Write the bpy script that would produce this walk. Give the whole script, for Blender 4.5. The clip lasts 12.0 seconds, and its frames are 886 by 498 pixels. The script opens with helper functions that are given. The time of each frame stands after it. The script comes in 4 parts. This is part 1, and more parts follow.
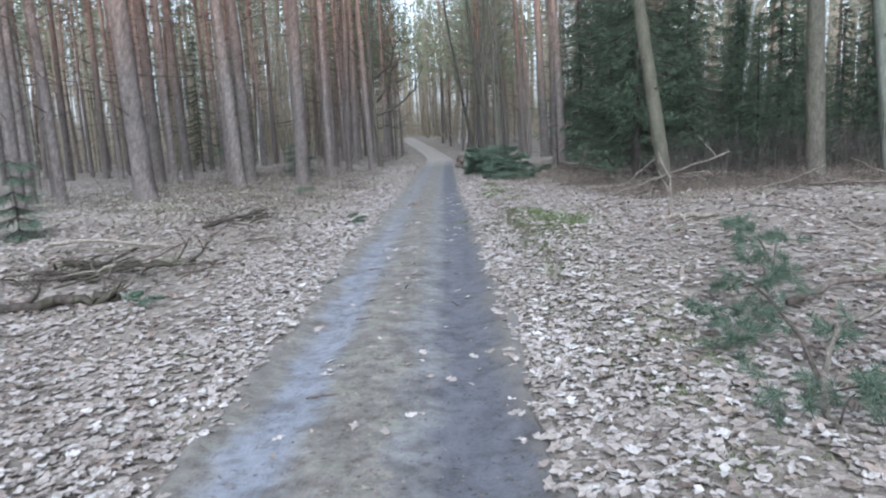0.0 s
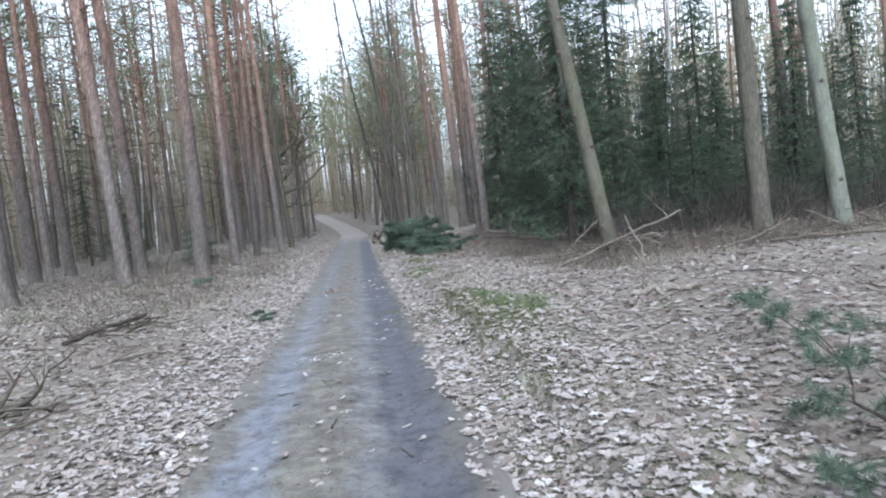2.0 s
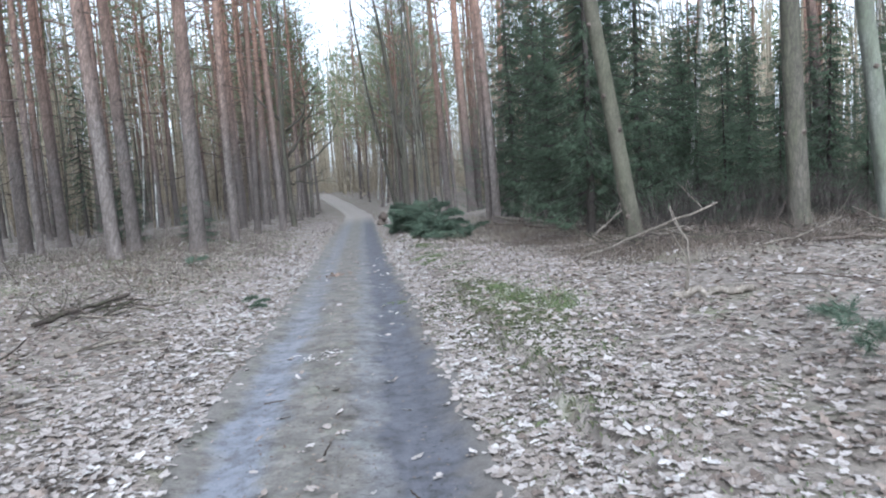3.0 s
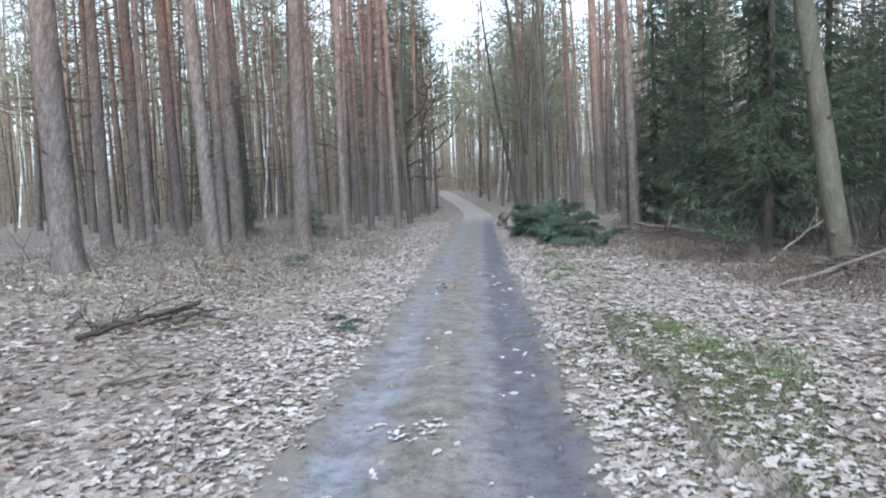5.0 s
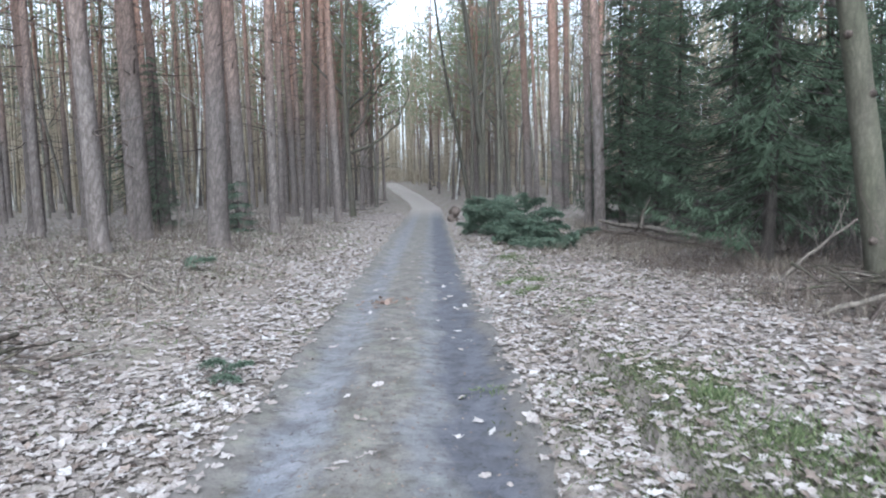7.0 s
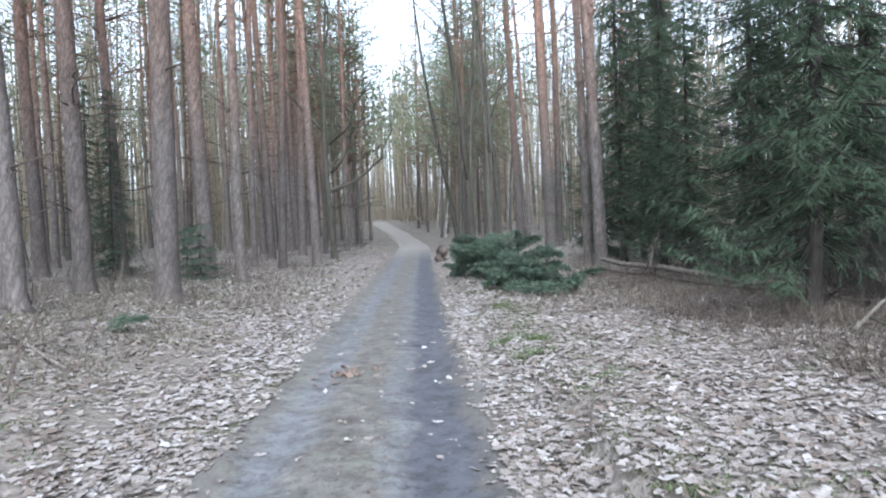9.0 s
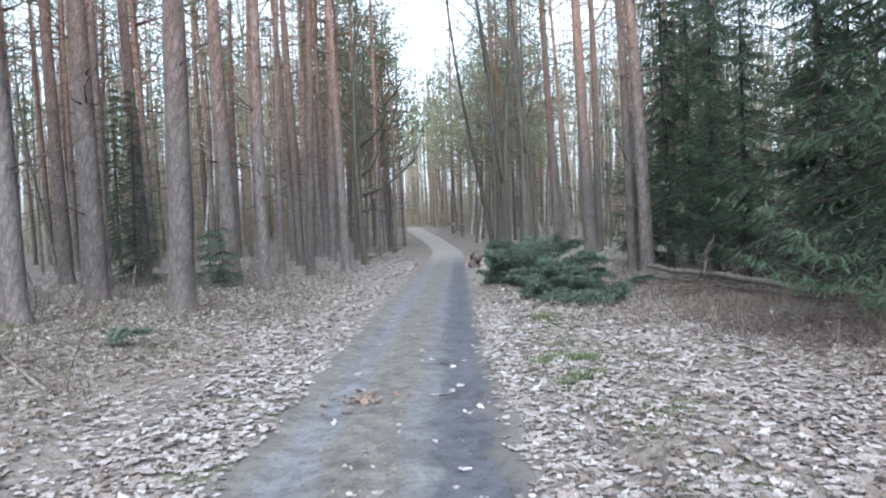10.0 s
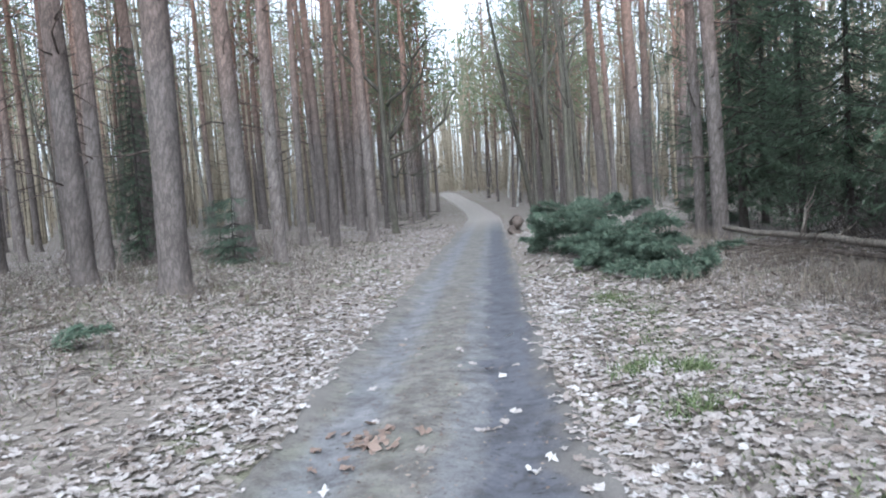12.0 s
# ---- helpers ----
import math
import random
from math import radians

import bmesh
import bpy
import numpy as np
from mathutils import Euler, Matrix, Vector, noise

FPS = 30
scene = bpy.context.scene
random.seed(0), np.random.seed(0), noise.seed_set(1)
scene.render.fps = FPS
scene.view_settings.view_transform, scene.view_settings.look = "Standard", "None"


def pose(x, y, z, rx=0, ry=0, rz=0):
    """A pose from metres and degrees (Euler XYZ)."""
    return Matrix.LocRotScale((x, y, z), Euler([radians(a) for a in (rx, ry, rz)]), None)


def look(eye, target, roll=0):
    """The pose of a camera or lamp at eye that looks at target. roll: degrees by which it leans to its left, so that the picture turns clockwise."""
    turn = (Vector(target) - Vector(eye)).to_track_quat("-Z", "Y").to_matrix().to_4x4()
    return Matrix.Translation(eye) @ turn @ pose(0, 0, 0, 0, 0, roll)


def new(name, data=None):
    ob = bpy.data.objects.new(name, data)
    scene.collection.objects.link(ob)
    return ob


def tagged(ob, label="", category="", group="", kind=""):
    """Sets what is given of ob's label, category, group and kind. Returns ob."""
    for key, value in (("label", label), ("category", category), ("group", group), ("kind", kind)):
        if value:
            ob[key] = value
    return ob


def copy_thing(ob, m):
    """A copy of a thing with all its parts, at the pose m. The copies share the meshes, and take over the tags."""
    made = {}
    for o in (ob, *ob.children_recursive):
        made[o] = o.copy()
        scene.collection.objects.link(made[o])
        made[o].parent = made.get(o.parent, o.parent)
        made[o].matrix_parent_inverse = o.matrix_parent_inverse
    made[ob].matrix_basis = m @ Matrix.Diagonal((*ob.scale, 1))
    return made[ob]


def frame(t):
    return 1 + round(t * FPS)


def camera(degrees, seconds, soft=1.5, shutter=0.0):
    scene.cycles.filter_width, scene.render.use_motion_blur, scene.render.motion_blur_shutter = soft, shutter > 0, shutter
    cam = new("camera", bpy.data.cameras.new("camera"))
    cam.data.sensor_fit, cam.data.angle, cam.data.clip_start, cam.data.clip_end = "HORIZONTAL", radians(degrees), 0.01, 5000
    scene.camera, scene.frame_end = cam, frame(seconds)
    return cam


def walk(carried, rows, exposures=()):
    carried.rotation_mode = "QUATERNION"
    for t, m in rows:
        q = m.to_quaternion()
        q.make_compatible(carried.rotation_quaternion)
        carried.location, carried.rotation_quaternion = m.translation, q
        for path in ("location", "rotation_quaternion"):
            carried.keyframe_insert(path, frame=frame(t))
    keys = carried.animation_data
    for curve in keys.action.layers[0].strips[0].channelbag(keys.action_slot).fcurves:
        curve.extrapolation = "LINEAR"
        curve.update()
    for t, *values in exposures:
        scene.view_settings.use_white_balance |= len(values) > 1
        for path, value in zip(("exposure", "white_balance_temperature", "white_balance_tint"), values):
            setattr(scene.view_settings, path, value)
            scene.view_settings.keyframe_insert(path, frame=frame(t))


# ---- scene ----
cam = camera(66.3, 12.0, 2.0, 0.25)
PATH = [
    (0, (0.147, -0.869, 1.733), (0.121, 1.104, 1.409), -2.8),
    (0.5, (0.025, -0.386, 1.739), (0.149, 1.589, 1.447), -3.8),
    (1, (0.001, 0.206, 1.773), (0.079, 2.191, 1.538), -5.9),
    (1.5, (-0.085, 0.742, 1.785), (0.121, 2.72, 1.572), -4.5),
    (2, (-0.005, 1.336, 1.758), (0.23, 3.317, 1.624), -6.0),
    (2.5, (0.038, 1.93, 1.732), (0.209, 3.911, 1.52), -5.1),
    (2.7, (0.01, 2.138, 1.734), (0.22, 4.118, 1.546), -4.2),
    (4.3, (-0.065, 4.036, 1.733), (0.079, 6.024, 1.572), -1.0),
    (4.5, (-0.052, 4.328, 1.705), (-0.036, 6.322, 1.553), -1.3),
    (5, (-0.065, 5.01, 1.71), (-0.187, 6.999, 1.545), -2.1),
    (5.5, (-0.049, 5.595, 1.735), (-0.037, 7.589, 1.573), -0.7),
    (6, (-0.001, 6.298, 1.706), (0.017, 8.293, 1.566), -1.4),
    (6.5, (-0.058, 6.901, 1.688), (-0.005, 8.892, 1.508), -1.0),
    (7, (-0.051, 7.586, 1.663), (-0.024, 9.577, 1.473), -1.0),
    (7.2, (-0.024, 7.848, 1.694), (-0.074, 9.839, 1.505), -1.3),
    (8.8, (0.132, 9.348, 1.641), (0.18, 11.346, 1.566), -2.2),
    (9, (0.145, 9.575, 1.669), (0.201, 11.572, 1.588), -2.1),
    (9.5, (0.189, 10.119, 1.638), (0.209, 12.118, 1.575), -2.6),
    (10, (0.221, 10.678, 1.617), (0.174, 12.677, 1.557), -2.3),
    (10.5, (0.236, 11.187, 1.626), (0.21, 13.18, 1.466), -1.7),
    (11, (0.213, 11.78, 1.624), (0.067, 13.768, 1.453), -2.8),
    (11.5, (0.138, 12.339, 1.592), (-0.016, 14.326, 1.425), -3.0),
    (12, (0.111, 12.891, 1.555), (-0.045, 14.879, 1.4), -3.9),
]
walk(cam, [(t, look(eye, target, roll)) for t, eye, target, roll in PATH], [(0, 0.92, 5350, 7), (4.5, 1.04, 5350, 7), (12, 1.16, 5350, 7)])

# ---- light ----
SUN_UP, SUN_ROUND = 42.0, 180.0
world = bpy.data.worlds.new("sky")
scene.world = world
world.use_nodes = True
wn = world.node_tree.nodes
sky = wn.new("ShaderNodeTexSky")
sky.sky_type = "NISHITA"
sky.sun_disc = False
sky.sun_elevation, sky.sun_rotation = radians(SUN_UP), radians(SUN_ROUND)
sky.dust_density, sky.air_density = 4.0, 1.0
wn["Background"].inputs["Strength"].default_value = 0.15
veil = wn.new("ShaderNodeHueSaturation")
veil.inputs["Saturation"].default_value, veil.inputs["Value"].default_value = 0.16, 1.8
world.node_tree.links.new(sky.outputs[0], veil.inputs["Color"])
world.node_tree.links.new(veil.outputs[0], wn["Background"].inputs[0])
sun = new("sun", bpy.data.lights.new("sun", "SUN"))
sun.data.energy, sun.data.angle, sun.data.color = 0.5, radians(60), (1.0, 0.96, 0.91)
az = radians(SUN_ROUND)
sun.matrix_basis = look((0, 0, 0), (-math.sin(az) * math.cos(radians(SUN_UP)), -math.cos(az) * math.cos(radians(SUN_UP)), -math.sin(radians(SUN_UP))))

# ---- materials ----
def material(name, rough=0.9, spec=0.2):
    m = bpy.data.materials.new(name)
    m.use_nodes = True
    b = m.node_tree.nodes["Principled BSDF"]
    b.inputs["Roughness"].default_value = rough
    b.inputs["Specular IOR Level"].default_value = spec
    return m, m.node_tree.nodes, m.node_tree.links, b


def ramp(nodes, links, source, stops):
    r = nodes.new("ShaderNodeValToRGB")
    while len(r.color_ramp.elements) < len(stops):
        r.color_ramp.elements.new(0.5)
    for e, (p, c) in zip(r.color_ramp.elements, stops):
        e.position, e.color = p, (*c, 1)
    links.new(source, r.inputs[0])
    return r.outputs[0]


def noise_tex(nodes, links, vector, scale, detail=4.0, rough=0.6):
    n = nodes.new("ShaderNodeTexNoise")
    n.inputs["Scale"].default_value, n.inputs["Detail"].default_value, n.inputs["Roughness"].default_value = scale, detail, rough
    links.new(vector, n.inputs["Vector"])
    return n.outputs[0]


def mixed(nodes, links, fac, a, b, how="MIX"):
    m = nodes.new("ShaderNodeMix")
    m.data_type, m.blend_type = "RGBA", how
    for i, v in ((0, fac), (6, a), (7, b)):
        if isinstance(v, (int, float)):
            m.inputs[i].default_value = v
        elif isinstance(v, tuple):
            m.inputs[i].default_value = (*v, 1)
        else:
            links.new(v, m.inputs[i])
    return m.outputs[2]


def mapped(nodes, links, scale, kind="Object"):
    c = nodes.new("ShaderNodeTexCoord")
    p = nodes.new("ShaderNodeMapping")
    p.inputs["Scale"].default_value = scale
    links.new(c.outputs[kind], p.inputs["Vector"])
    return p.outputs[0]


def relief(nodes, links, b, height, strength, distance):
    n = nodes.new("ShaderNodeBump")
    n.inputs["Strength"].default_value, n.inputs["Distance"].default_value = strength, distance
    links.new(height, n.inputs["Height"])
    links.new(n.outputs[0], b.inputs["Normal"])


def maths(nodes, links, op, a, b=0.0, clamp=False):
    m = nodes.new("ShaderNodeMath")
    m.operation, m.use_clamp = op, clamp
    for i, v in ((0, a), (1, b)):
        if isinstance(v, (int, float)):
            m.inputs[i].default_value = v
        else:
            links.new(v, m.inputs[i])
    return m.outputs[0]


def bark(name, low, high, crack, change=None, plate=9.0, lichen=None):
    """Furrowed bark; change: the heights between which a pine turns from grey plates to thin orange bark."""
    m, n, l, b = material(name, 0.95, 0.1)
    v = mapped(n, l, (1, 1, 0.3))
    vo = n.new("ShaderNodeTexVoronoi")
    vo.feature = "DISTANCE_TO_EDGE"
    vo.inputs["Scale"].default_value = plate
    warp = mixed(n, l, 0.28, v, noise_tex(n, l, v, plate * 0.5, 6, 0.7))
    l.new(warp, vo.inputs["Vector"])
    furrow = ramp(n, l, vo.outputs["Distance"], [(0.0, (0.3, 0.3, 0.3)), (0.22, (1, 1, 1))])
    fine = noise_tex(n, l, v, plate * 5, 6, 0.7)
    broad = noise_tex(n, l, mapped(n, l, (1, 1, 0.5)), 0.9, 3)
    base = mixed(n, l, ramp(n, l, fine, [(0.3, (0, 0, 0)), (0.7, (1, 1, 1))]), low, tuple(c * 1.5 for c in low))
    if change:
        sep = n.new("ShaderNodeSeparateXYZ")
        c = n.new("ShaderNodeTexCoord")
        l.new(c.outputs["Object"], sep.inputs[0])
        zz = maths(n, l, "ADD", sep.outputs[2], maths(n, l, "MULTIPLY", broad, 3.0))
        mr = n.new("ShaderNodeMapRange")
        mr.inputs["From Min"].default_value, mr.inputs["From Max"].default_value = change
        l.new(zz, mr.inputs["Value"])
        base = mixed(n, l, mr.outputs[0], base, mixed(n, l, fine, high, tuple(c * 1.4 for c in high)))
    if lichen:
        base = mixed(n, l, ramp(n, l, noise_tex(n, l, v, 3.0, 5), [(0.42, (0, 0, 0)), (0.62, (0.8, 0.8, 0.8))]), base, lichen)
    base = mixed(n, l, furrow, crack, base)
    base = mixed(n, l, 1.0, base, ramp(n, l, noise_tex(n, l, mapped(n, l, (1, 1, 0.4)), 4.5, 6, 0.7), [(0.3, (0.66, 0.65, 0.64)), (0.55, (1, 1, 1)), (0.75, (1.2, 1.18, 1.16))]), "MULTIPLY")
    oi = n.new("ShaderNodeObjectInfo")
    tone = n.new("ShaderNodeMapRange")
    tone.inputs["To Min"].default_value, tone.inputs["To Max"].default_value = 0.72, 1.25
    l.new(oi.outputs["Random"], tone.inputs["Value"])
    hsv = n.new("ShaderNodeHueSaturation")
    l.new(tone.outputs[0], hsv.inputs["Value"])
    l.new(base, hsv.inputs["Color"])
    l.new(hsv.outputs[0], b.inputs["Base Color"])
    relief(n, l, b, maths(n, l, "ADD", furrow, maths(n, l, "MULTIPLY", fine, 0.5)), 0.8, 0.012)
    return m


PINE = bark("pine_bark", (0.116, 0.099, 0.089), (0.25, 0.15, 0.108), (0.05, 0.042, 0.037), change=(4.5, 12.0), plate=17.0)
OAK = bark("grey_bark", (0.125, 0.113, 0.098), (0, 0, 0), (0.05, 0.04, 0.034), plate=12.0, lichen=(0.145, 0.15, 0.108))
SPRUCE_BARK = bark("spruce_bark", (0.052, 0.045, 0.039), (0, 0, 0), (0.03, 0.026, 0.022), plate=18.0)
# distance haze put into the colour: far paler than the near barks
HAZED_BARK = bark("hazed_far_bark", (0.31, 0.265, 0.195), (0, 0, 0), (0.24, 0.205, 0.152), plate=9.0)
SMOOTH = bark("algae_bark", (0.092, 0.085, 0.064), (0, 0, 0), (0.068, 0.062, 0.047), plate=24.0, lichen=(0.103, 0.102, 0.07))
STOUT = bark("brown_green_bark", (0.07, 0.063, 0.051), (0, 0, 0), (0.045, 0.04, 0.033), plate=16.0, lichen=(0.078, 0.077, 0.052))
PALE = bark("pale_bark", (0.118, 0.12, 0.10), (0, 0, 0), (0.09, 0.09, 0.074), plate=22.0, lichen=(0.11, 0.12, 0.085))
BIRCH = bark("birch_bark", (0.42, 0.41, 0.38), (0, 0, 0), (0.12, 0.11, 0.1), plate=4.0)
DEAD = bark("dead_wood", (0.1, 0.08, 0.067), (0, 0, 0), (0.045, 0.036, 0.03), plate=16.0)
BARE = bark("bleached_wood", (0.17, 0.146, 0.121), (0, 0, 0), (0.09, 0.076, 0.062), plate=20.0)
ROTTEN = bark("rotten_wood", (0.07, 0.056, 0.047), (0, 0, 0), (0.035, 0.028, 0.024), plate=16.0, lichen=(0.075, 0.078, 0.045))


def foliage(name, stops, rough=0.65, through_light=0.0, spec=0.25):
    """Leaves or needles: each one its own tone, with faint mottling."""
    m, n, l, b = material(name, rough, spec)
    g = n.new("ShaderNodeNewGeometry")
    mott = noise_tex(n, l, mapped(n, l, (1, 1, 1)), 45.0, 3)
    mul = mixed(n, l, 1.0, ramp(n, l, g.outputs["Random Per Island"], stops), ramp(n, l, mott, [(0.3, (0.72, 0.70, 0.68)), (0.7, (1, 1, 1))]), "MULTIPLY")
    l.new(mul, b.inputs["Base Color"])
    if through_light:
        t = n.new("ShaderNodeBsdfTranslucent")
        l.new(mul, t.inputs[0])
        mx = n.new("ShaderNodeMixShader")
        mx.inputs[0].default_value = through_light
        l.new(b.outputs[0], mx.inputs[1])
        l.new(t.outputs[0], mx.inputs[2])
        l.new(mx.outputs[0], n["Material Output"].inputs[0])
    return m


LEAF = foliage("dry_oak_leaf", [(0.0, (0.19, 0.157, 0.134)), (0.25, (0.245, 0.21, 0.186)), (0.55, (0.295, 0.26, 0.237)), (0.85, (0.335, 0.302, 0.28)), (1.0, (0.39, 0.358, 0.335))], 0.75, 0.15)
WHITE_LEAF = foliage("bleached_leaf", [(0.0, (0.34, 0.315, 0.295)), (1.0, (0.46, 0.435, 0.415))], 0.75, 0.15)
BROWN_LEAF = foliage("brown_leaf", [(0.0, (0.105, 0.08, 0.066)), (0.6, (0.165, 0.13, 0.107)), (1.0, (0.25, 0.2, 0.168))], 0.75, 0.12)
RUST_LEAF = foliage("rusty_leaf", [(0.0, (0.13, 0.088, 0.068)), (0.6, (0.19, 0.138, 0.11)), (1.0, (0.28, 0.218, 0.18))], 0.75, 0.12)
SPRUCE = foliage("spruce_needles", [(0.0, (0.078, 0.104, 0.07)), (0.6, (0.094, 0.126, 0.083)), (1.0, (0.115, 0.152, 0.1))], 0.95, 0.42, 0.02)
CUT = foliage("cut_needles", [(0.0, (0.06, 0.084, 0.062)), (0.6, (0.094, 0.125, 0.09)), (1.0, (0.138, 0.17, 0.12))], 0.85, 0.2, 0.05)
PINE_NEEDLE = foliage("pine_needles", [(0.0, (0.11, 0.138, 0.08)), (0.6, (0.16, 0.195, 0.115)), (1.0, (0.23, 0.26, 0.155))], 0.75, 0.4, 0.1)
# pine needles lightened in colour to stand for haze over distant crowns
HAZED_NEEDLE = foliage("hazed_pine_needles", [(0.0, (0.14, 0.155, 0.09)), (0.6, (0.21, 0.23, 0.135)), (1.0, (0.29, 0.305, 0.19))], 0.75, 0.3, 0.1)
MOSS = foliage("bank_moss", [(0.0, (0.06, 0.066, 0.036)), (0.6, (0.098, 0.106, 0.056)), (1.0, (0.165, 0.16, 0.098))], 0.85, 0.15)
GRASS = foliage("green_grass", [(0.0, (0.065, 0.085, 0.038)), (0.6, (0.10, 0.135, 0.052)), (1.0, (0.19, 0.20, 0.11))], 0.7, 0.2)
OLIVE = foliage("olive_herbs", [(0.0, (0.062, 0.06, 0.036)), (0.6, (0.11, 0.105, 0.064)), (1.0, (0.18, 0.165, 0.11))], 0.8, 0.15)
BRACKEN = foliage("dead_bracken_stalks", [(0.0, (0.055, 0.043, 0.035)), (0.6, (0.098, 0.078, 0.063)), (1.0, (0.165, 0.135, 0.112))], 0.85, 0.1)
STRAW = foliage("dry_grass", [(0.0, (0.085, 0.07, 0.054)), (0.6, (0.155, 0.128, 0.098)), (1.0, (0.26, 0.22, 0.17))], 0.8, 0.1)


def ground_material():
    """Trodden humus and old leaf mould with crumbs of leaf."""
    m, n, l, b = material("leaf_mould", 0.95, 0.1)
    v = mapped(n, l, (1, 1, 1))
    vo = n.new("ShaderNodeTexVoronoi")
    vo.inputs["Scale"].default_value = 13.0
    l.new(mixed(n, l, 0.06, v, noise_tex(n, l, v, 9.0)), vo.inputs["Vector"])
    sep = n.new("ShaderNodeSeparateColor")
    l.new(vo.outputs["Color"], sep.inputs[0])
    crumbs = ramp(n, l, sep.outputs[0], [(0.0, (0.1, 0.083, 0.07)), (0.4, (0.155, 0.132, 0.113)), (0.7, (0.23, 0.198, 0.173)), (1.0, (0.32, 0.283, 0.25))])
    broad = ramp(n, l, noise_tex(n, l, v, 0.55, 5), [(0.38, (0, 0, 0)), (0.62, (1, 1, 1))])
    c = mixed(n, l, broad, crumbs, mixed(n, l, noise_tex(n, l, v, 30.0), (0.10, 0.086, 0.072), (0.23, 0.195, 0.165)))
    moss = ramp(n, l, noise_tex(n, l, v, 0.8, 6), [(0.56, (0, 0, 0)), (0.68, (0.55, 0.55, 0.55))])
    c = mixed(n, l, moss, c, (0.10, 0.115, 0.05))
    l.new(c, b.inputs["Base Color"])
    relief(n, l, b, maths(n, l, "ADD", vo.outputs["Distance"], noise_tex(n, l, v, 40.0)), 0.9, 0.03)
    return m


ROAD_X = -0.48


def road_material():
    """Compacted grey grit: two smooth bluish wheel tracks, a browner middle with crumbs, dirty edges."""
    m, n, l, b = material("track_grit", 0.75, 0.3)
    uvn = n.new("ShaderNodeUVMap")
    sep = n.new("ShaderNodeSeparateXYZ")
    l.new(uvn.outputs[0], sep.inputs[0])
    v = mapped(n, l, (1, 1, 1))
    wob = maths(n, l, "MULTIPLY", maths(n, l, "SUBTRACT", noise_tex(n, l, v, 1.3, 7, 0.65), 0.5), 0.7)
    u = maths(n, l, "ADD", sep.outputs[0], wob)
    left = ramp(n, l, maths(n, l, "MULTIPLY", maths(n, l, "ABSOLUTE", maths(n, l, "ADD", u, 0.52)), 2.0), [(0.22, (1, 1, 1)), (0.54, (0, 0, 0))])
    right = ramp(n, l, maths(n, l, "MULTIPLY", maths(n, l, "ABSOLUTE", maths(n, l, "SUBTRACT", u, 0.64)), 2.0), [(0.36, (1, 1, 1)), (0.62, (0, 0, 0))])
    fine = noise_tex(n, l, v, 60.0, 6, 0.75)
    mid = noise_tex(n, l, v, 5.0, 6, 0.65)
    grit = mixed(n, l, ramp(n, l, mid, [(0.35, (0, 0, 0)), (0.65, (1, 1, 1))]), (0.1, 0.091, 0.081), (0.16, 0.146, 0.13))
    moss = ramp(n, l, noise_tex(n, l, v, 2.2, 6), [(0.5, (0, 0, 0)), (0.66, (0.6, 0.6, 0.6))])
    grit = mixed(n, l, moss, grit, (0.142, 0.138, 0.105))
    left = mixed(n, l, ramp(n, l, maths(n, l, "MULTIPLY", sep.outputs[1], 0.05), [(0.4, (0, 0, 0)), (0.75, (0.5, 0.5, 0.5))]), left, (0, 0, 0))
    c = mixed(n, l, left, grit, mixed(n, l, mid, (0.117, 0.12, 0.136), (0.186, 0.19, 0.212)))
    c = mixed(n, l, right, c, mixed(n, l, mid, (0.055, 0.055, 0.063), (0.1, 0.099, 0.111)))
    inner = ramp(n, l, maths(n, l, "MULTIPLY", maths(n, l, "ABSOLUTE", maths(n, l, "SUBTRACT", u, 0.3)), 2.0), [(0.1, (0.5, 0.5, 0.5)), (0.32, (0, 0, 0))])
    c = mixed(n, l, inner, c, mixed(n, l, mid, (0.105, 0.107, 0.12), (0.16, 0.162, 0.178)))
    rim = ramp(n, l, u, [(0.74, (0, 0, 0)), (0.9, (0.8, 0.8, 0.8))])
    c = mixed(n, l, rim, c, (0.088, 0.079, 0.072))
    stain = ramp(n, l, noise_tex(n, l, v, 2.3, 7, 0.68), [(0.36, (0.70, 0.68, 0.66)), (0.5, (1, 1, 1)), (0.66, (1.16, 1.15, 1.14))])
    c = mixed(n, l, 1.0, c, stain, "MULTIPLY")
    blot = ramp(n, l, noise_tex(n, l, v, 7.0, 8, 0.7), [(0.36, (0.62, 0.60, 0.57)), (0.5, (0.95, 0.95, 0.95)), (0.68, (1.14, 1.13, 1.10))])
    c = mixed(n, l, 1.0, c, blot, "MULTIPLY")
    speck = ramp(n, l, noise_tex(n, l, v, 24.0, 3, 0.5), [(0.30, (0.45, 0.42, 0.38)), (0.38, (1, 1, 1))])
    c = mixed(n, l, 1.0, c, speck, "MULTIPLY")
    edge = ramp(n, l, maths(n, l, "ABSOLUTE", u), [(0.82, (0, 0, 0)), (1.0, (1, 1, 1))])
    c = mixed(n, l, edge, c, (0.125, 0.111, 0.099))
    sandy = ramp(n, l, maths(n, l, "MULTIPLY", sep.outputs[1], 0.01), [(0.40, (0, 0, 0)), (0.54, (0.85, 0.85, 0.85))])
    c = mixed(n, l, sandy, c, mixed(n, l, mid, (0.20, 0.175, 0.15), (0.34, 0.30, 0.26)))
    c = mixed(n, l, 1.0, c, ramp(n, l, fine, [(0.25, (0.62, 0.62, 0.62)), (0.6, (1.05, 1.05, 1.05))]), "MULTIPLY")
    l.new(c, b.inputs["Base Color"])
    relief(n, l, b, maths(n, l, "ADD", fine, maths(n, l, "MULTIPLY", mid, 0.4)), 0.5, 0.01)
    return m


SOIL, GRIT = ground_material(), road_material()

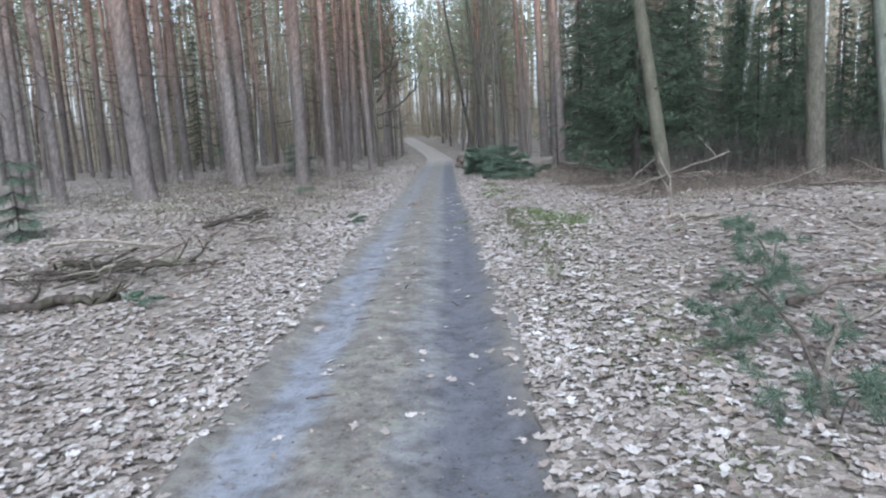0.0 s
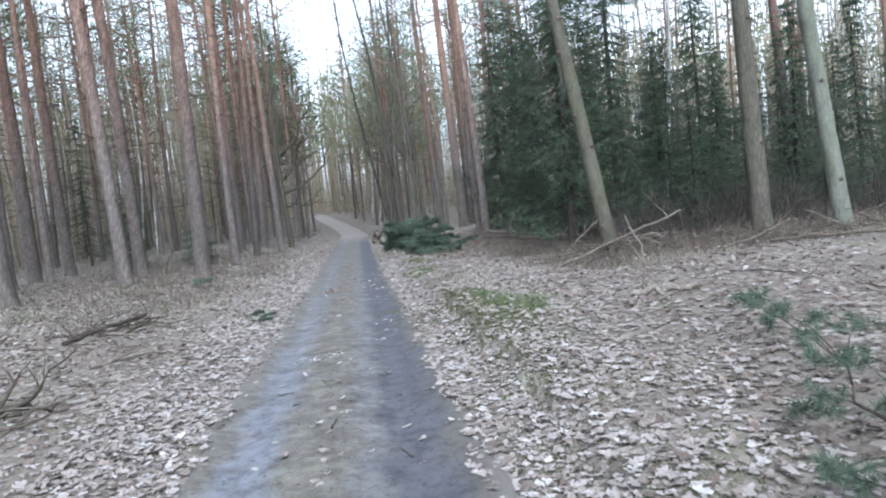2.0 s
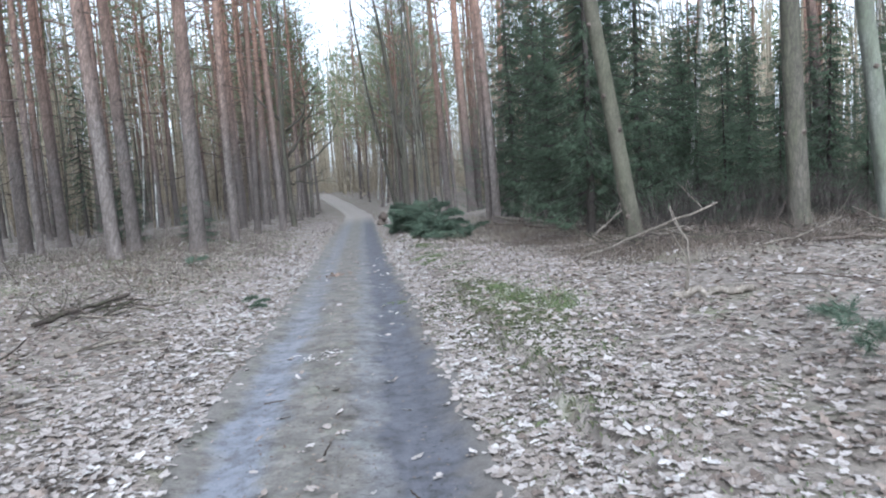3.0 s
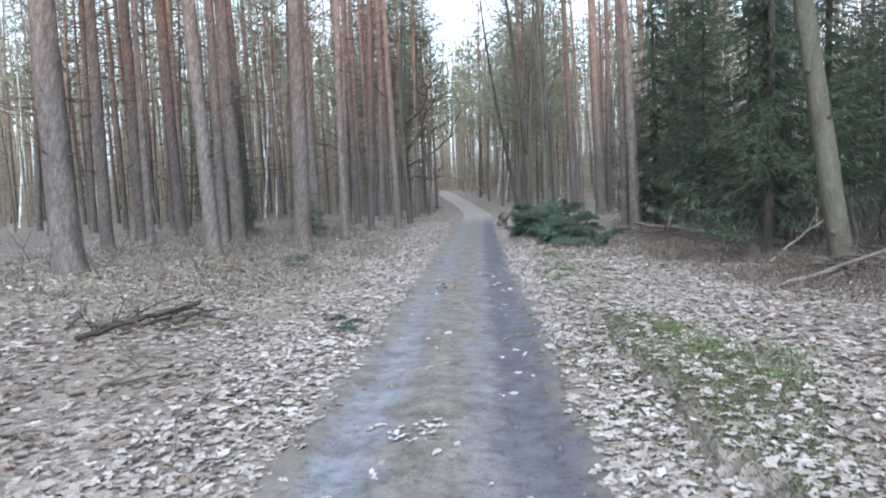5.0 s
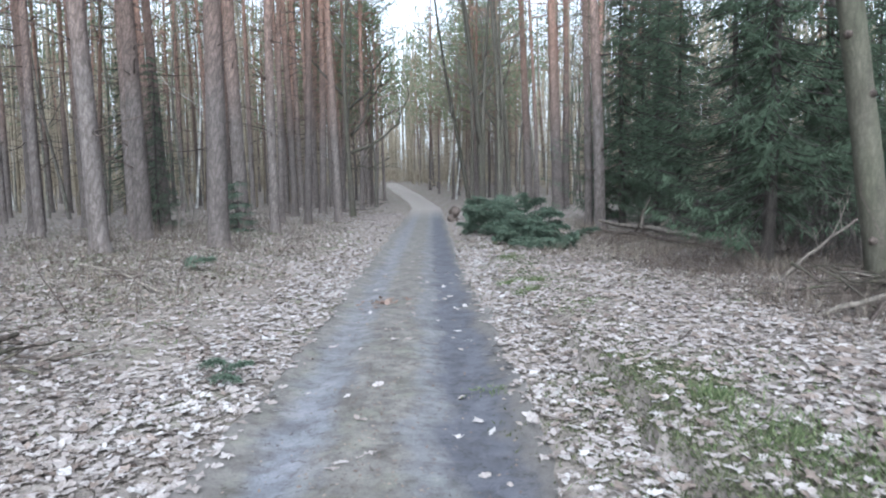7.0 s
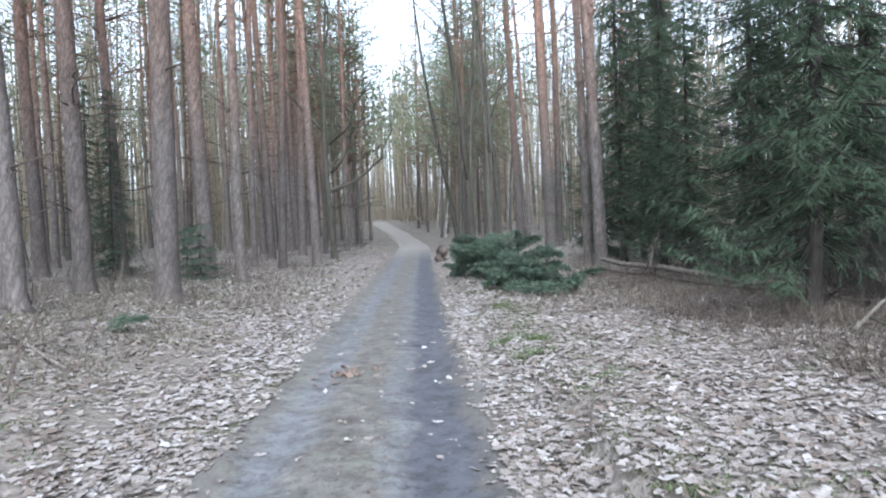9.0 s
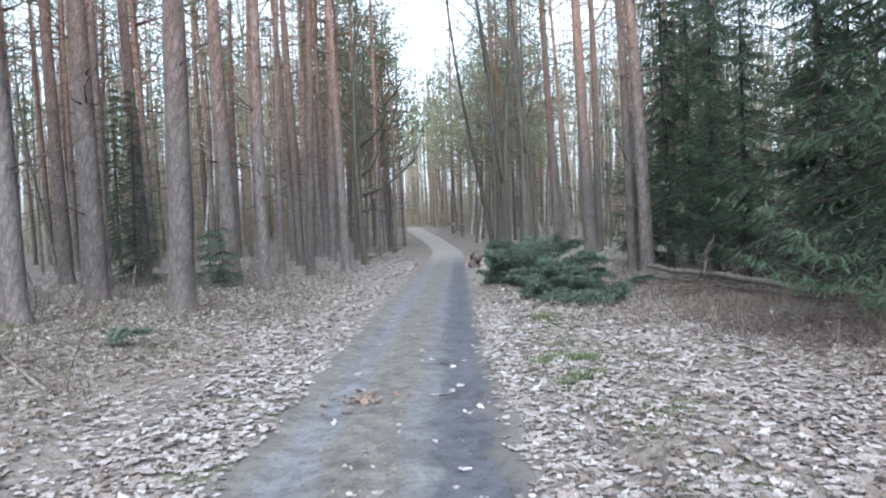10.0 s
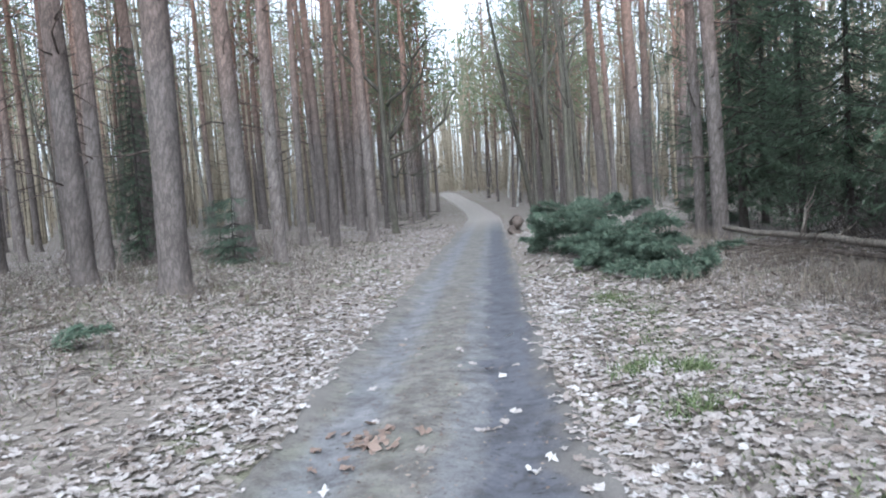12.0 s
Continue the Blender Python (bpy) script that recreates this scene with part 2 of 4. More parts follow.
# ---- mesh helpers ----
rng = np.random.default_rng(7)


def smooth(a, b, x):
    t = np.clip((x - a) / (b - a), 0, 1)
    return t * t * (3 - 2 * t)


def road_x(y):
    return ROAD_X - 0.0028 * np.maximum(np.asarray(y, float) - 50, 0) ** 2


def across(x, y):
    """Signed place across the track, which is worn wider on one side along its first stretch."""
    x, y = np.asarray(x, float), np.asarray(y, float)
    u = x - road_x(np.clip(y, -50, 110))
    return np.where(u > 0, u / (1 + 0.17 * (1 - smooth(11, 26, y))), u)


def height(x, y):
    """Lie of the land: a worn track between low banks, rising gently beyond the straight."""
    x, y = np.asarray(x, float), np.asarray(y, float)
    u = np.abs(across(x, y))
    far = np.clip(y, 54, 92) - 54
    rise = 0.00115 * far ** 2 + 0.02 * np.maximum(y - 92, 0) * np.exp(-np.maximum(y - 92, 0) / 150)
    bumps = 0.035 * np.sin(1.9 * x + 0.7 * y) * np.sin(1.3 * y - 0.8 * x + 1) + 0.02 * np.sin(4.3 * x - 1.1 * y) * np.sin(3.7 * y + 2)
    roll = 0.10 * np.sin(0.31 * x + 1.2) * np.sin(0.23 * y + 0.4)
    edge = across(x, y) + 0.05 * np.sin(2.9 * y) + 0.03 * np.sin(7.1 * y + 1)
    ridge = 0.13 * smooth(1.5, 1.58, edge) * (x > 0) * (0.3 + 0.7 * smooth(4, 8, y)) * (1 - 0.75 * smooth(13, 18, y)) + 0.16 * smooth(3.0, 6.5, -x) * smooth(10, 24, y)
    return rise + ridge + 0.11 * smooth(0.9, 1.9, u) + bumps * smooth(0.95, 1.8, u) + (roll + 0.10) * smooth(2, 6, u)


def fast_mesh(name, verts, faces, materials, smooth_on=False):
    """A mesh from an (n, 3) array and an (m, 3) or (m, 4) array of indices."""
    verts, faces = np.asarray(verts, np.float32), np.asarray(faces, np.int32)
    me = bpy.data.meshes.new(name)
    k = faces.shape[1]
    me.vertices.add(len(verts))
    me.vertices.foreach_set("co", verts.ravel())
    me.loops.add(faces.size)
    me.loops.foreach_set("vertex_index", faces.ravel())
    me.polygons.add(len(faces))
    me.polygons.foreach_set("loop_start", np.arange(0, faces.size, k, dtype=np.int32))
    me.polygons.foreach_set("use_smooth", np.full(len(faces), smooth_on))
    me.update(calc_edges=True)
    for m in materials if isinstance(materials, list) else [materials]:
        me.materials.append(m)
    return me


class Shape:
    """Gathers quads into one mesh."""

    def __init__(self):
        self.v, self.f, self.n = [], [], 0

    def add(self, verts, faces):
        verts, faces = np.asarray(verts, float), np.asarray(faces, int)
        self.v.append(verts)
        self.f.append(faces + self.n)
        self.n += len(verts)

    def tube(self, pts, radii, sides=8, wob=0.0):
        pts, radii = np.asarray(pts, float), np.asarray(radii, float)
        d = np.gradient(pts, axis=0)
        d /= np.linalg.norm(d, axis=1)[:, None] + 1e-9
        ref = np.array((1.0, 0, 0)) if abs(d[0][2]) > 0.6 else np.array((0, 0, 1.0))
        a = np.cross(d, ref)
        a /= np.linalg.norm(a, axis=1)[:, None] + 1e-9
        b = np.cross(d, a)
        ang = np.linspace(0, 2 * np.pi, sides, endpoint=False)
        r = radii[:, None] * (1 + wob * rng.normal(size=(len(pts), sides)))
        ring = pts[:, None] + r[..., None] * (np.cos(ang)[None, :, None] * a[:, None] + np.sin(ang)[None, :, None] * b[:, None])
        k = len(pts)
        i = np.arange(k - 1)[:, None] * sides
        j = np.arange(sides)[None]
        j2 = (j + 1) % sides
        f = np.stack([i + j, i + j2, i + sides + j2, i + sides + j], -1).reshape(-1, 4)
        self.add(ring.reshape(-1, 3), f)
        for base, flip in ((0, True), ((k - 1) * sides, False)):
            c = np.arange(sides) + base
            q = [[c[s], c[s + 1], c[s + 2], c[0]] for s in range(1, sides - 2, 2)] if sides > 3 else []
            if q:
                self.f.append(np.array(q)[:, ::-1 if flip else 1] + self.n - k * sides)

    def sprays(self, base, along, side, length, width):
        """Many flat lance-shaped quads: foot, two shoulders and tip."""
        mid = base + along * (length * 0.45)[:, None]
        v = np.stack([base, mid + side * (width / 2)[:, None], base + along * length[:, None], mid - side * (width / 2)[:, None]], 1).reshape(-1, 3)
        self.add(v, np.arange(len(v)).reshape(-1, 4))

    def mesh(self, name, mat, smooth_on=True):
        return fast_mesh(name, np.concatenate(self.v), np.concatenate(self.f), mat, smooth_on)


def part(name, shape, mat, parent, label="", smooth_on=True, kind=""):
    ob = new(name, shape.mesh(name, mat, smooth_on))
    ob.parent = parent
    return tagged(ob, label, kind=kind)


def thing(name, label, category, at=(0, 0, 0), turn=0, size=1.0, group="", kind=""):
    ob = new(name)
    ob.matrix_basis = pose(*at, 0, 0, turn) @ Matrix.Scale(size, 4)
    return tagged(ob, label, category, group, kind)


def unit(v):
    return v / (np.linalg.norm(v, axis=-1, keepdims=True) + 1e-9)


def bend_line(a, b, n, wobble):
    t = np.linspace(0, 1, n)[:, None]
    p = np.asarray(a, float) * (1 - t) + np.asarray(b, float) * t
    w = np.cumsum(rng.normal(size=(n, 3)), 0) * wobble / max(1, n) ** 0.5
    return p + w * np.minimum(1, t * 4)

# ---- ground and track ----
xs = np.concatenate([-np.geomspace(600, 7.2, 42), np.arange(-7, 1.0, 0.14), np.arange(1.0, 1.8, 0.04), np.arange(1.82, 7.01, 0.14), np.geomspace(7.2, 600, 42)])
ys = np.concatenate([-np.geomspace(300, 4.2, 24), np.arange(-4, 27.01, 0.14), np.geomspace(27.3, 900, 70)])
gx, gy = np.meshgrid(xs, ys)
gz = height(gx, gy) - 0.12 * (1 - smooth(0.72, 0.98, np.abs(across(gx, gy)))) * (gy < 96)
idx = np.arange(gx.size).reshape(gx.shape)
quads = np.stack([idx[:-1, :-1], idx[:-1, 1:], idx[1:, 1:], idx[1:, :-1]], -1).reshape(-1, 4)
ground = new("ground", fast_mesh("ground", np.stack([gx, gy, gz], -1).reshape(-1, 3), quads, SOIL, True))
tagged(ground, "brown forest floor of leaf mould with low banks beside the track", "forest floor", kind="structure")

us = np.linspace(-1.18, 1.18, 45)
vs = np.concatenate([np.arange(-9, 26, 0.12), np.geomspace(26, 95, 90)])
ru, rv = np.meshgrid(us, vs)
wave = np.sin(2.3 * rv + 3 * ru) * np.sin(1.1 * rv + 1) * 0.004 + rng.normal(size=ru.shape) * 0.0001
rut = -0.035 * np.exp(-((ru + 0.58) / 0.2) ** 2) - 0.03 * np.exp(-((ru - 0.55) / 0.24) ** 2) + 0.012 * np.exp(-(ru / 0.3) ** 2)
edge = 0.04 * np.sin(1.7 * rv + 2 * np.sign(ru)) + 0.03 * np.sin(0.63 * rv + 1) * np.sign(ru) + 0.02 * np.sin(4.1 * rv + ru) + rng.normal(size=ru.shape) * 0.012
rz = height(ROAD_X + 0 * ru, rv) + rut + wave - 0.22 * smooth(0.93, 1.18, np.abs(ru) + edge) + 0.03 * smooth(0.8, 0.95, np.abs(ru))
idx = np.arange(ru.size).reshape(ru.shape)
quads = np.stack([idx[:-1, :-1], idx[:-1, 1:], idx[1:, 1:], idx[1:, :-1]], -1).reshape(-1, 4)
me = fast_mesh("road", np.stack([road_x(rv) + np.where(ru > 0, ru * (1 + 0.17 * (1 - smooth(11, 26, rv))), ru), rv, rz], -1).reshape(-1, 3), quads, GRIT, True)
uv = me.uv_layers.new(name="across")
uv.data.foreach_set("uv", np.stack([ru.ravel(), rv.ravel()], -1)[quads.ravel()].astype(np.float32).ravel())
road = tagged(new("road", me), "narrow grey grit forest track with two bluish wheel ruts", "forest track", kind="structure")


def surface(x, y):
    """The top of litter-bearing ground: whichever of track and forest floor lies higher."""
    u = np.abs(across(x, y))
    track = road_top(x, y) + 0.03 * smooth(0.8, 0.95, u) - 0.22 * smooth(0.93, 1.18, u)
    return np.maximum(track, height(x, y) - 0.12 * (1 - smooth(0.72, 0.98, u)))


def road_top(x, y):
    u = across(x, y)
    return height(ROAD_X + 0 * x, y) - 0.035 * np.exp(-((u + 0.58) / 0.2) ** 2) - 0.03 * np.exp(-((u - 0.55) / 0.24) ** 2) + 0.012 * np.exp(-(u / 0.3) ** 2)

# ---- trees ----
def stem(shape, h, r, lean=(0.0, 0.0), bow=0.15, sides=12, flare=0.45, base=0.0, taper=0.75, ring=0.55):
    n = int(h / ring)
    z = np.concatenate([[base - 0.3, base, base + 0.08, base + 0.2, base + 0.4], np.linspace(base + 0.7, base + h, n)])
    t = np.clip((z - base) / h, 0, 1)
    ph = rng.uniform(0, 6.3, 2)
    px = lean[0] * (z - base) + bow * np.sin(t * 4 + ph[0]) - bow * np.sin(ph[0])
    py = lean[1] * (z - base) + bow * np.sin(t * 3.3 + ph[1]) - bow * np.sin(ph[1])
    rad = r * ((1 - taper * t) + flare * np.exp(-np.maximum(z - base, 0) / 0.16))
    pts = np.stack([px, py, z], -1)
    shape.tube(pts, rad, sides, 0.025)
    return pts, rad


def tufts(shape, centres, spread, count, length, width):
    c = np.repeat(centres, count, 0) + rng.normal(size=(len(centres) * count, 3)) * spread
    d = unit(rng.normal(size=c.shape) + np.array((0, 0, 0.35)))
    s = unit(np.cross(d, rng.normal(size=c.shape)))
    k = len(c)
    shape.sprays(c, d, s, rng.uniform(0.6, 1.2, k) * length, rng.uniform(0.7, 1.2, k) * width)


def pine(name, label, h=23, r=0.2, lean=(0, 0), crown_from=0.55, stubs=16, rich=1.0, bow=0.15, single=False, ring=0.55, sides=12, tuft=(0.42, 13, 0.33, 0.07), needles=None):
    ob = thing(name, label, "tree", group="pines along the track")
    trunk = Shape()
    pts, rad = stem(trunk, h, r, lean, bow, sides, ring=ring)
    part("trunk", trunk, PINE, ob)
    dead = Shape()
    for i in range(stubs):
        dead = Shape() if single else dead
        z = rng.uniform(1.5, 9.0) if single else rng.uniform(1.6, h * crown_from)
        k = np.searchsorted(pts[:, 2], z)
        a = rng.uniform(0, 6.3)
        long = rng.choice([0.1, 0.16, 0.45, 1.0, 1.8], p=[0.38, 0.2, 0.16, 0.16, 0.1]) if single else rng.uniform(0.4, 2.3)
        o = pts[k] + np.array((math.cos(a), math.sin(a), 0)) * rad[k] * 0.7
        e = o + np.array((math.cos(a), math.sin(a), rng.uniform(-0.35, 0.5))) * long
        dead.tube(bend_line(o, e, 4, 0.1 * long), np.linspace(0.028 if long < 0.4 else 0.02, 0.006, 4), 4)
        if single:
            part("dead_branch", dead, DEAD, ob, "dry snapped side branch")
    if not single:
        part("dead_branch", dead, DEAD, ob, "dry snapped side branches", kind="stuff")
    limbs, green = Shape(), Shape()
    for i in range(int(22 * rich)):
        t = rng.uniform(crown_from, 0.99)
        k = min(np.searchsorted(pts[:, 2], t * h), len(pts) - 1)
        a = rng.uniform(0, 6.3)
        long = (1.1 - t) * h * 0.22 + rng.uniform(0.3, 1.0)
        e = pts[k] + np.array((math.cos(a) * long, math.sin(a) * long, rng.uniform(0.1, 0.6) * long))
        line = bend_line(pts[k], e, 5, 0.25)
        limbs.tube(line[::2], np.linspace(0.05, 0.012, 3), 3)
        tufts(green, line[2:], *tuft)
    part("limb", limbs, PINE, ob, kind="stuff")
    part("crown", green, needles or PINE_NEEDLE, ob, "loose grey-green needle crown", False, "stuff")
    return ob


def grow(shape, foot, way, long, r, level, tips, spread=0.55, up=0.12):
    n = 5 if level < 2 else 3
    pts = [np.array(foot, float)]
    d = np.array(way, float)
    for i in range(n):
        d = unit(d + rng.normal(size=3) * 0.14 + np.array((0, 0, up * (level > 0))))
        pts.append(pts[-1] + d * long / n)
    end = 0.35 if level else 0.5
    shape.tube(pts, np.linspace(r, r * end, n + 1), 8 if r > 0.05 else (4 if r > 0.02 else 3), 0.02)
    if level >= tips:
        return
    for i in range(2 if level == 0 else 3):
        k = rng.integers(n // 2, n + 1)
        a = unit(np.cross(d, rng.normal(size=3)))
        grow(shape, pts[k], unit(d * rng.uniform(0.5, 0.9) + a * spread * rng.uniform(0.7, 1.4)), long * rng.uniform(0.5, 0.75), r * rng.uniform(0.38, 0.55), level + 1, tips, spread, up)


def broadleaf(name, label, h=14, r=0.11, lean=(0, 0), mat=None, first=0.3, boughs=8, reach=0.3, tips=2):
    """A bare tree: a bowed stem with rising boughs that split into twigs."""
    ob = thing(name, label, "tree", group="bare trees in the wood")
    trunk, limb = Shape(), Shape()
    pts, rad = stem(trunk, h, r, lean, 0.3, 10, 0.35, taper=0.85)
    part("trunk", trunk, mat or OAK, ob)
    for i in range(boughs):
        t = first + (0.97 - first) * (i + rng.random()) / boughs
        k = min(np.searchsorted(pts[:, 2], t * h), len(pts) - 2)
        a = rng.uniform(0, 6.3)
        grow(limb, pts[k], unit(np.array((math.cos(a), math.sin(a), rng.uniform(0.4, 1.1)))), h * reach * (1.15 - t) * rng.uniform(0.7, 1.2), rad[k] * rng.uniform(0.3, 0.5), 1, tips + 1)
    part("limb", limb, mat or OAK, ob, "bare twiggy boughs", kind="stuff")
    return ob


def spruce(name, label, h=15.0, r=0.16, reach=3.0, low=0.95, rich=1.0, coarse=1.0, mat=None):
    ob = thing(name, label, "tree", group="dark spruces beside the track")
    trunk, wood, green = Shape(), Shape(), Shape()
    stem(trunk, h, r, (0, 0), 0.05, 10, 0.3, taper=0.95)
    part("trunk", trunk, SPRUCE_BARK, ob)
    B, A, S, L, W = [], [], [], [], []
    z = low
    while z < h - 0.3:
        for i in range(int(rng.integers(6, 9))):
            a = rng.uniform(0, 6.3)
            long = min(reach, (h - z) * 0.3 + 0.25) * rng.uniform(0.65, 1.1) * (0.75 + 0.25 * min(1, z / 2))
            t = np.linspace(0, 1, 8)
            drop = (-0.28 * np.sin(t * 2.4) + 0.10 * t ** 3) * long * rng.uniform(0.5, 1.2)
            line = np.stack([np.cos(a + 0.15 * t) * t * long, np.sin(a + 0.15 * t) * t * long, z + drop + 0.15], -1)
            wood.tube(line[[0, 2, 4, 7]], np.linspace(0.016, 0.003, 4), 3)
            k = max(8, int(long / 0.044 * rich))
            tt = rng.uniform(0.0 if z > 1.4 else 0.2, 1.0, k) ** 1.15
            p = np.stack([np.interp(tt, t, line[:, j]) for j in range(3)], -1)
            out = unit(line[-1] - line[0])
            sid = np.array((-math.sin(a), math.cos(a), 0))
            sign = rng.choice([-1, 1], k)[:, None]
            d = unit(out * rng.uniform(0.3, 1.0, (k, 1)) + sid * sign * rng.uniform(0.2, 1.0, (k, 1)) + np.array((0, 0, -1)) * rng.uniform(0.1, 0.9, (k, 1)))
            ln = rng.uniform(0.14, 0.36, k) * (1.1 - 0.4 * tt)
            for turn in range(2):
                s = unit(np.cross(d, (0, 0, 1.0)) + rng.normal(size=(k, 3)) * (0.35 + 0.5 * turn))
                B.append(p), A.append(d), S.append(s), L.append(ln), W.append(rng.uniform(0.014, 0.028, k) * coarse)
            for twig in range(2):
                m = p + d * (ln * rng.uniform(0.2, 0.8, k))[:, None]
                dd = unit(d + rng.normal(size=(k, 3)) * (0.55, 0.55, 0.3))
                B.append(m), A.append(dd), S.append(unit(np.cross(dd, (0, 0, 1.0)) + rng.normal(size=(k, 3)) * 0.5)), L.append(ln * 0.55), W.append(rng.uniform(0.012, 0.024, k) * coarse)
        z += rng.uniform(0.2, 0.33)
    green.sprays(np.concatenate(B), np.concatenate(A), np.concatenate(S), np.concatenate(L), np.concatenate(W))
    part("bough", wood, SPRUCE_BARK, ob, "drooping brown boughs", kind="stuff")
    part("foliage", green, mat or SPRUCE, ob, "dense dark green needles", False, "stuff")
    return ob


def put(proto, x, y, turn=0.0, size=1.0, sink=0.05, label=""):
    ob = copy_thing(proto, pose(x, y, float(height(x, y)) - sink, 0, 0, turn) @ Matrix.Scale(size, 4))
    return tagged(ob, label)


def at_ground(ob, x, y, turn=0.0, sink=0.05):
    ob.matrix_basis = pose(x, y, float(height(x, y)) - sink, 0, 0, turn)
    return ob


# known pines, each built for its place
PINES = [(-5.02, 23.3, 0.245, -0.003, 0), (-7.15, 24.3, 0.21, -0.02, 0), (-6.48, 20.7, 0.185, -0.02, 0), (-8.25, 17.9, 0.29, -0.03, 0), (-4.85, 28.2, 0.155, 0.0, 0),
         (-4.85, 33.6, 0.155, 0.01, 0), (-3.92, 35.4, 0.17, 0.0, 0), (-6.3, 30.0, 0.245, 0.0, 0), (-5.85, 33.7, 0.12, 0, 0), (-9.0, 30.4, 0.18, -0.01, 0),
         (4.97, 27.9, 0.17, -0.035, 0), (4.85, 28.9, 0.13, -0.012, 0), (6.2, 41.5, 0.29, -0.01, 0), (5.4, 46.0, 0.24, -0.01, 0), (-5.5, 41.2, 0.19, 0.01, 0), (-4.7, 43.0, 0.1, 0, 0),
         (-11.3, 24.6, 0.19, -0.01, 0), (-10.6, 25.9, 0.12, 0.0, 0), (-12.6, 32.5, 0.23, 0, 0), (-12.6, 29.2, 0.24, 0.01, 0), (-6.4, 43.4, 0.12, 0, 0)]
for x, y, r, lx, ly in PINES:
    side = "mossy leaf litter" if x < 0 else "brushwood"
    p = pine("pine_tree", "tall straight pine with grey plated bark above " + side, 23, r, (lx, ly), stubs=32, rich=0.3, single=True)
    at_ground(p, x, y)

pine_kinds = [pine("pine_tree", "tall slender pine with reddish upper trunk in the wood", rng.uniform(20, 25), rng.uniform(0.13, 0.19), (rng.normal() * 0.012, rng.normal() * 0.012), rng.uniform(0.36, 0.5), 21, 1.25, ring=0.9, sides=8) for i in range(6)]
low_kinds = [pine("pine_tree", "younger pine with a low yellowish-green crown near the bend", rng.uniform(15, 19), rng.uniform(0.11, 0.15), (rng.normal() * 0.012, 0), rng.uniform(0.3, 0.42), 6, 1.5) for i in range(2)]
bare_kinds = [broadleaf("bare_tree", "thin bare broadleaf tree with rising grey boughs", rng.uniform(11, 16), rng.uniform(0.07, 0.11), (rng.normal() * 0.03, rng.normal() * 0.03)) for i in range(4)]
birch_kinds = [broadleaf("birch_tree", "slender pale birch trunk with fine bare twigs", rng.uniform(13, 17), 0.08, (rng.normal() * 0.02, 0), BIRCH, 0.45) for i in range(2)]
taken = [(x, y) for x, y, *_ in PINES] + [(-3.6, 42), (2.4, 41.5), (3.2, 40.1), (-14.5, 40), (5.6, 15.9), (9.1, 15.9), (10.2, 14.6)]
SPRUCES = [(5.55, 18.85, 8.4, 1), (7.9, 21.3, 6.8, 2), (6.3, 30.3, 9.5, 0), (8.4, 25.0, 8.2, 1), (10.3, 23.4, 6.6, 0), (6.5, 25.6, 7.6, 2), (7.0, 23.4, 9.4, 0), (6.7, 27.9, 9.2, 1), (7.4, 31.8, 10.5, 2), (9.2, 20.4, 6.0, 2), (8.6, 17.9, 4.4, 0), (7.3, 19.2, 4.2, 2), (10.3, 18.3, 4.6, 1), (12.0, 17.5, 4.4, 2), (14.3, 17.3, 4.8, 1), (10.4, 30.0, 9.0, 0), (12.2, 27.6, 7.2, 1), (15.4, 24.4, 6.6, 2), (11.0, 20.9, 5.6, 1), (13.8, 19.3, 5.2, 0), (12.8, 23.8, 6.2, 2), (16.4, 20.4, 5.2, 1), (9.4, 35.5, 10, 0), (18.8, 18.0, 5.6, 2), (19.5, 23.5, 6.4, 0), (22.0, 19.0, 6.0, 1)]


def free(x, y, gap):
    return all((x - a) ** 2 + (y - b) ** 2 > gap * gap for a, b in taken)


def kinds_place(count, box, gap, choose, test):
    made = 0
    for i in range(count * 12):
        x, y = rng.uniform(box[0], box[1]), rng.uniform(box[2], box[3])
        if made >= count or not test(x, y) or not free(x, y, gap):
            continue
        taken.append((x, y))
        proto = choose()
        if proto.get("used"):
            put(proto, x, y, rng.uniform(0, 360), rng.uniform(0.85, 1.12))
        else:
            proto["used"] = 1
            at_ground(proto, x, y)
        made += 1


def off_road(x, y, w):
    return abs(x - float(road_x(min(y, 100)))) > w


any_pine = lambda: pine_kinds[rng.integers(len(pine_kinds))]
any_bare = lambda: bare_kinds[rng.integers(len(bare_kinds))]
any_birch = lambda: birch_kinds[rng.integers(len(birch_kinds))]
pine_or_bare = lambda: any_pine() if rng.random() < 0.8 else any_bare()
right_mix = lambda: any_pine() if rng.random() < 0.3 else any_bare()
far_mix = lambda: any_pine() if rng.random() < 0.6 else (any_bare() if rng.random() < 0.6 else any_birch())
any_low = lambda: low_kinds[rng.integers(len(low_kinds))]
kinds_place(9, (-9, 5, 52, 68), 1.8, any_low, lambda x, y: 3.4 < abs(x - float(road_x(y))) < 8)
kinds_place(14, (-20, 12, 72, 100), 1.8, any_low, lambda x, y: off_road(x, y, 2.6))
kinds_place(11, (-34, -7.5, 46, 76), 2.4, any_low, lambda x, y: x < -7.5)
kinds_place(50, (-26, -8.6, 14, 46), 1.5, pine_or_bare, lambda x, y: x < -8.6 - 0.0 * y)
kinds_place(8, (-9, -3.6, 37, 54), 1.5, any_pine, lambda x, y: off_road(x, y, 3.2) and not (x > -4.9 and y > 36))
kinds_place(13, (3.4, 12, 38, 56), 1.4, right_mix, lambda x, y: x - float(road_x(y)) > 3.4 and (x < 6 or y > 38))
kinds_place(150, (-50, 30, 46, 92), 1.5, far_mix, lambda x, y: off_road(x, y, 3.0))
kinds_place(40, (12, 46, 22, 48), 1.8, far_mix, lambda x, y: x > 0.62 * y)
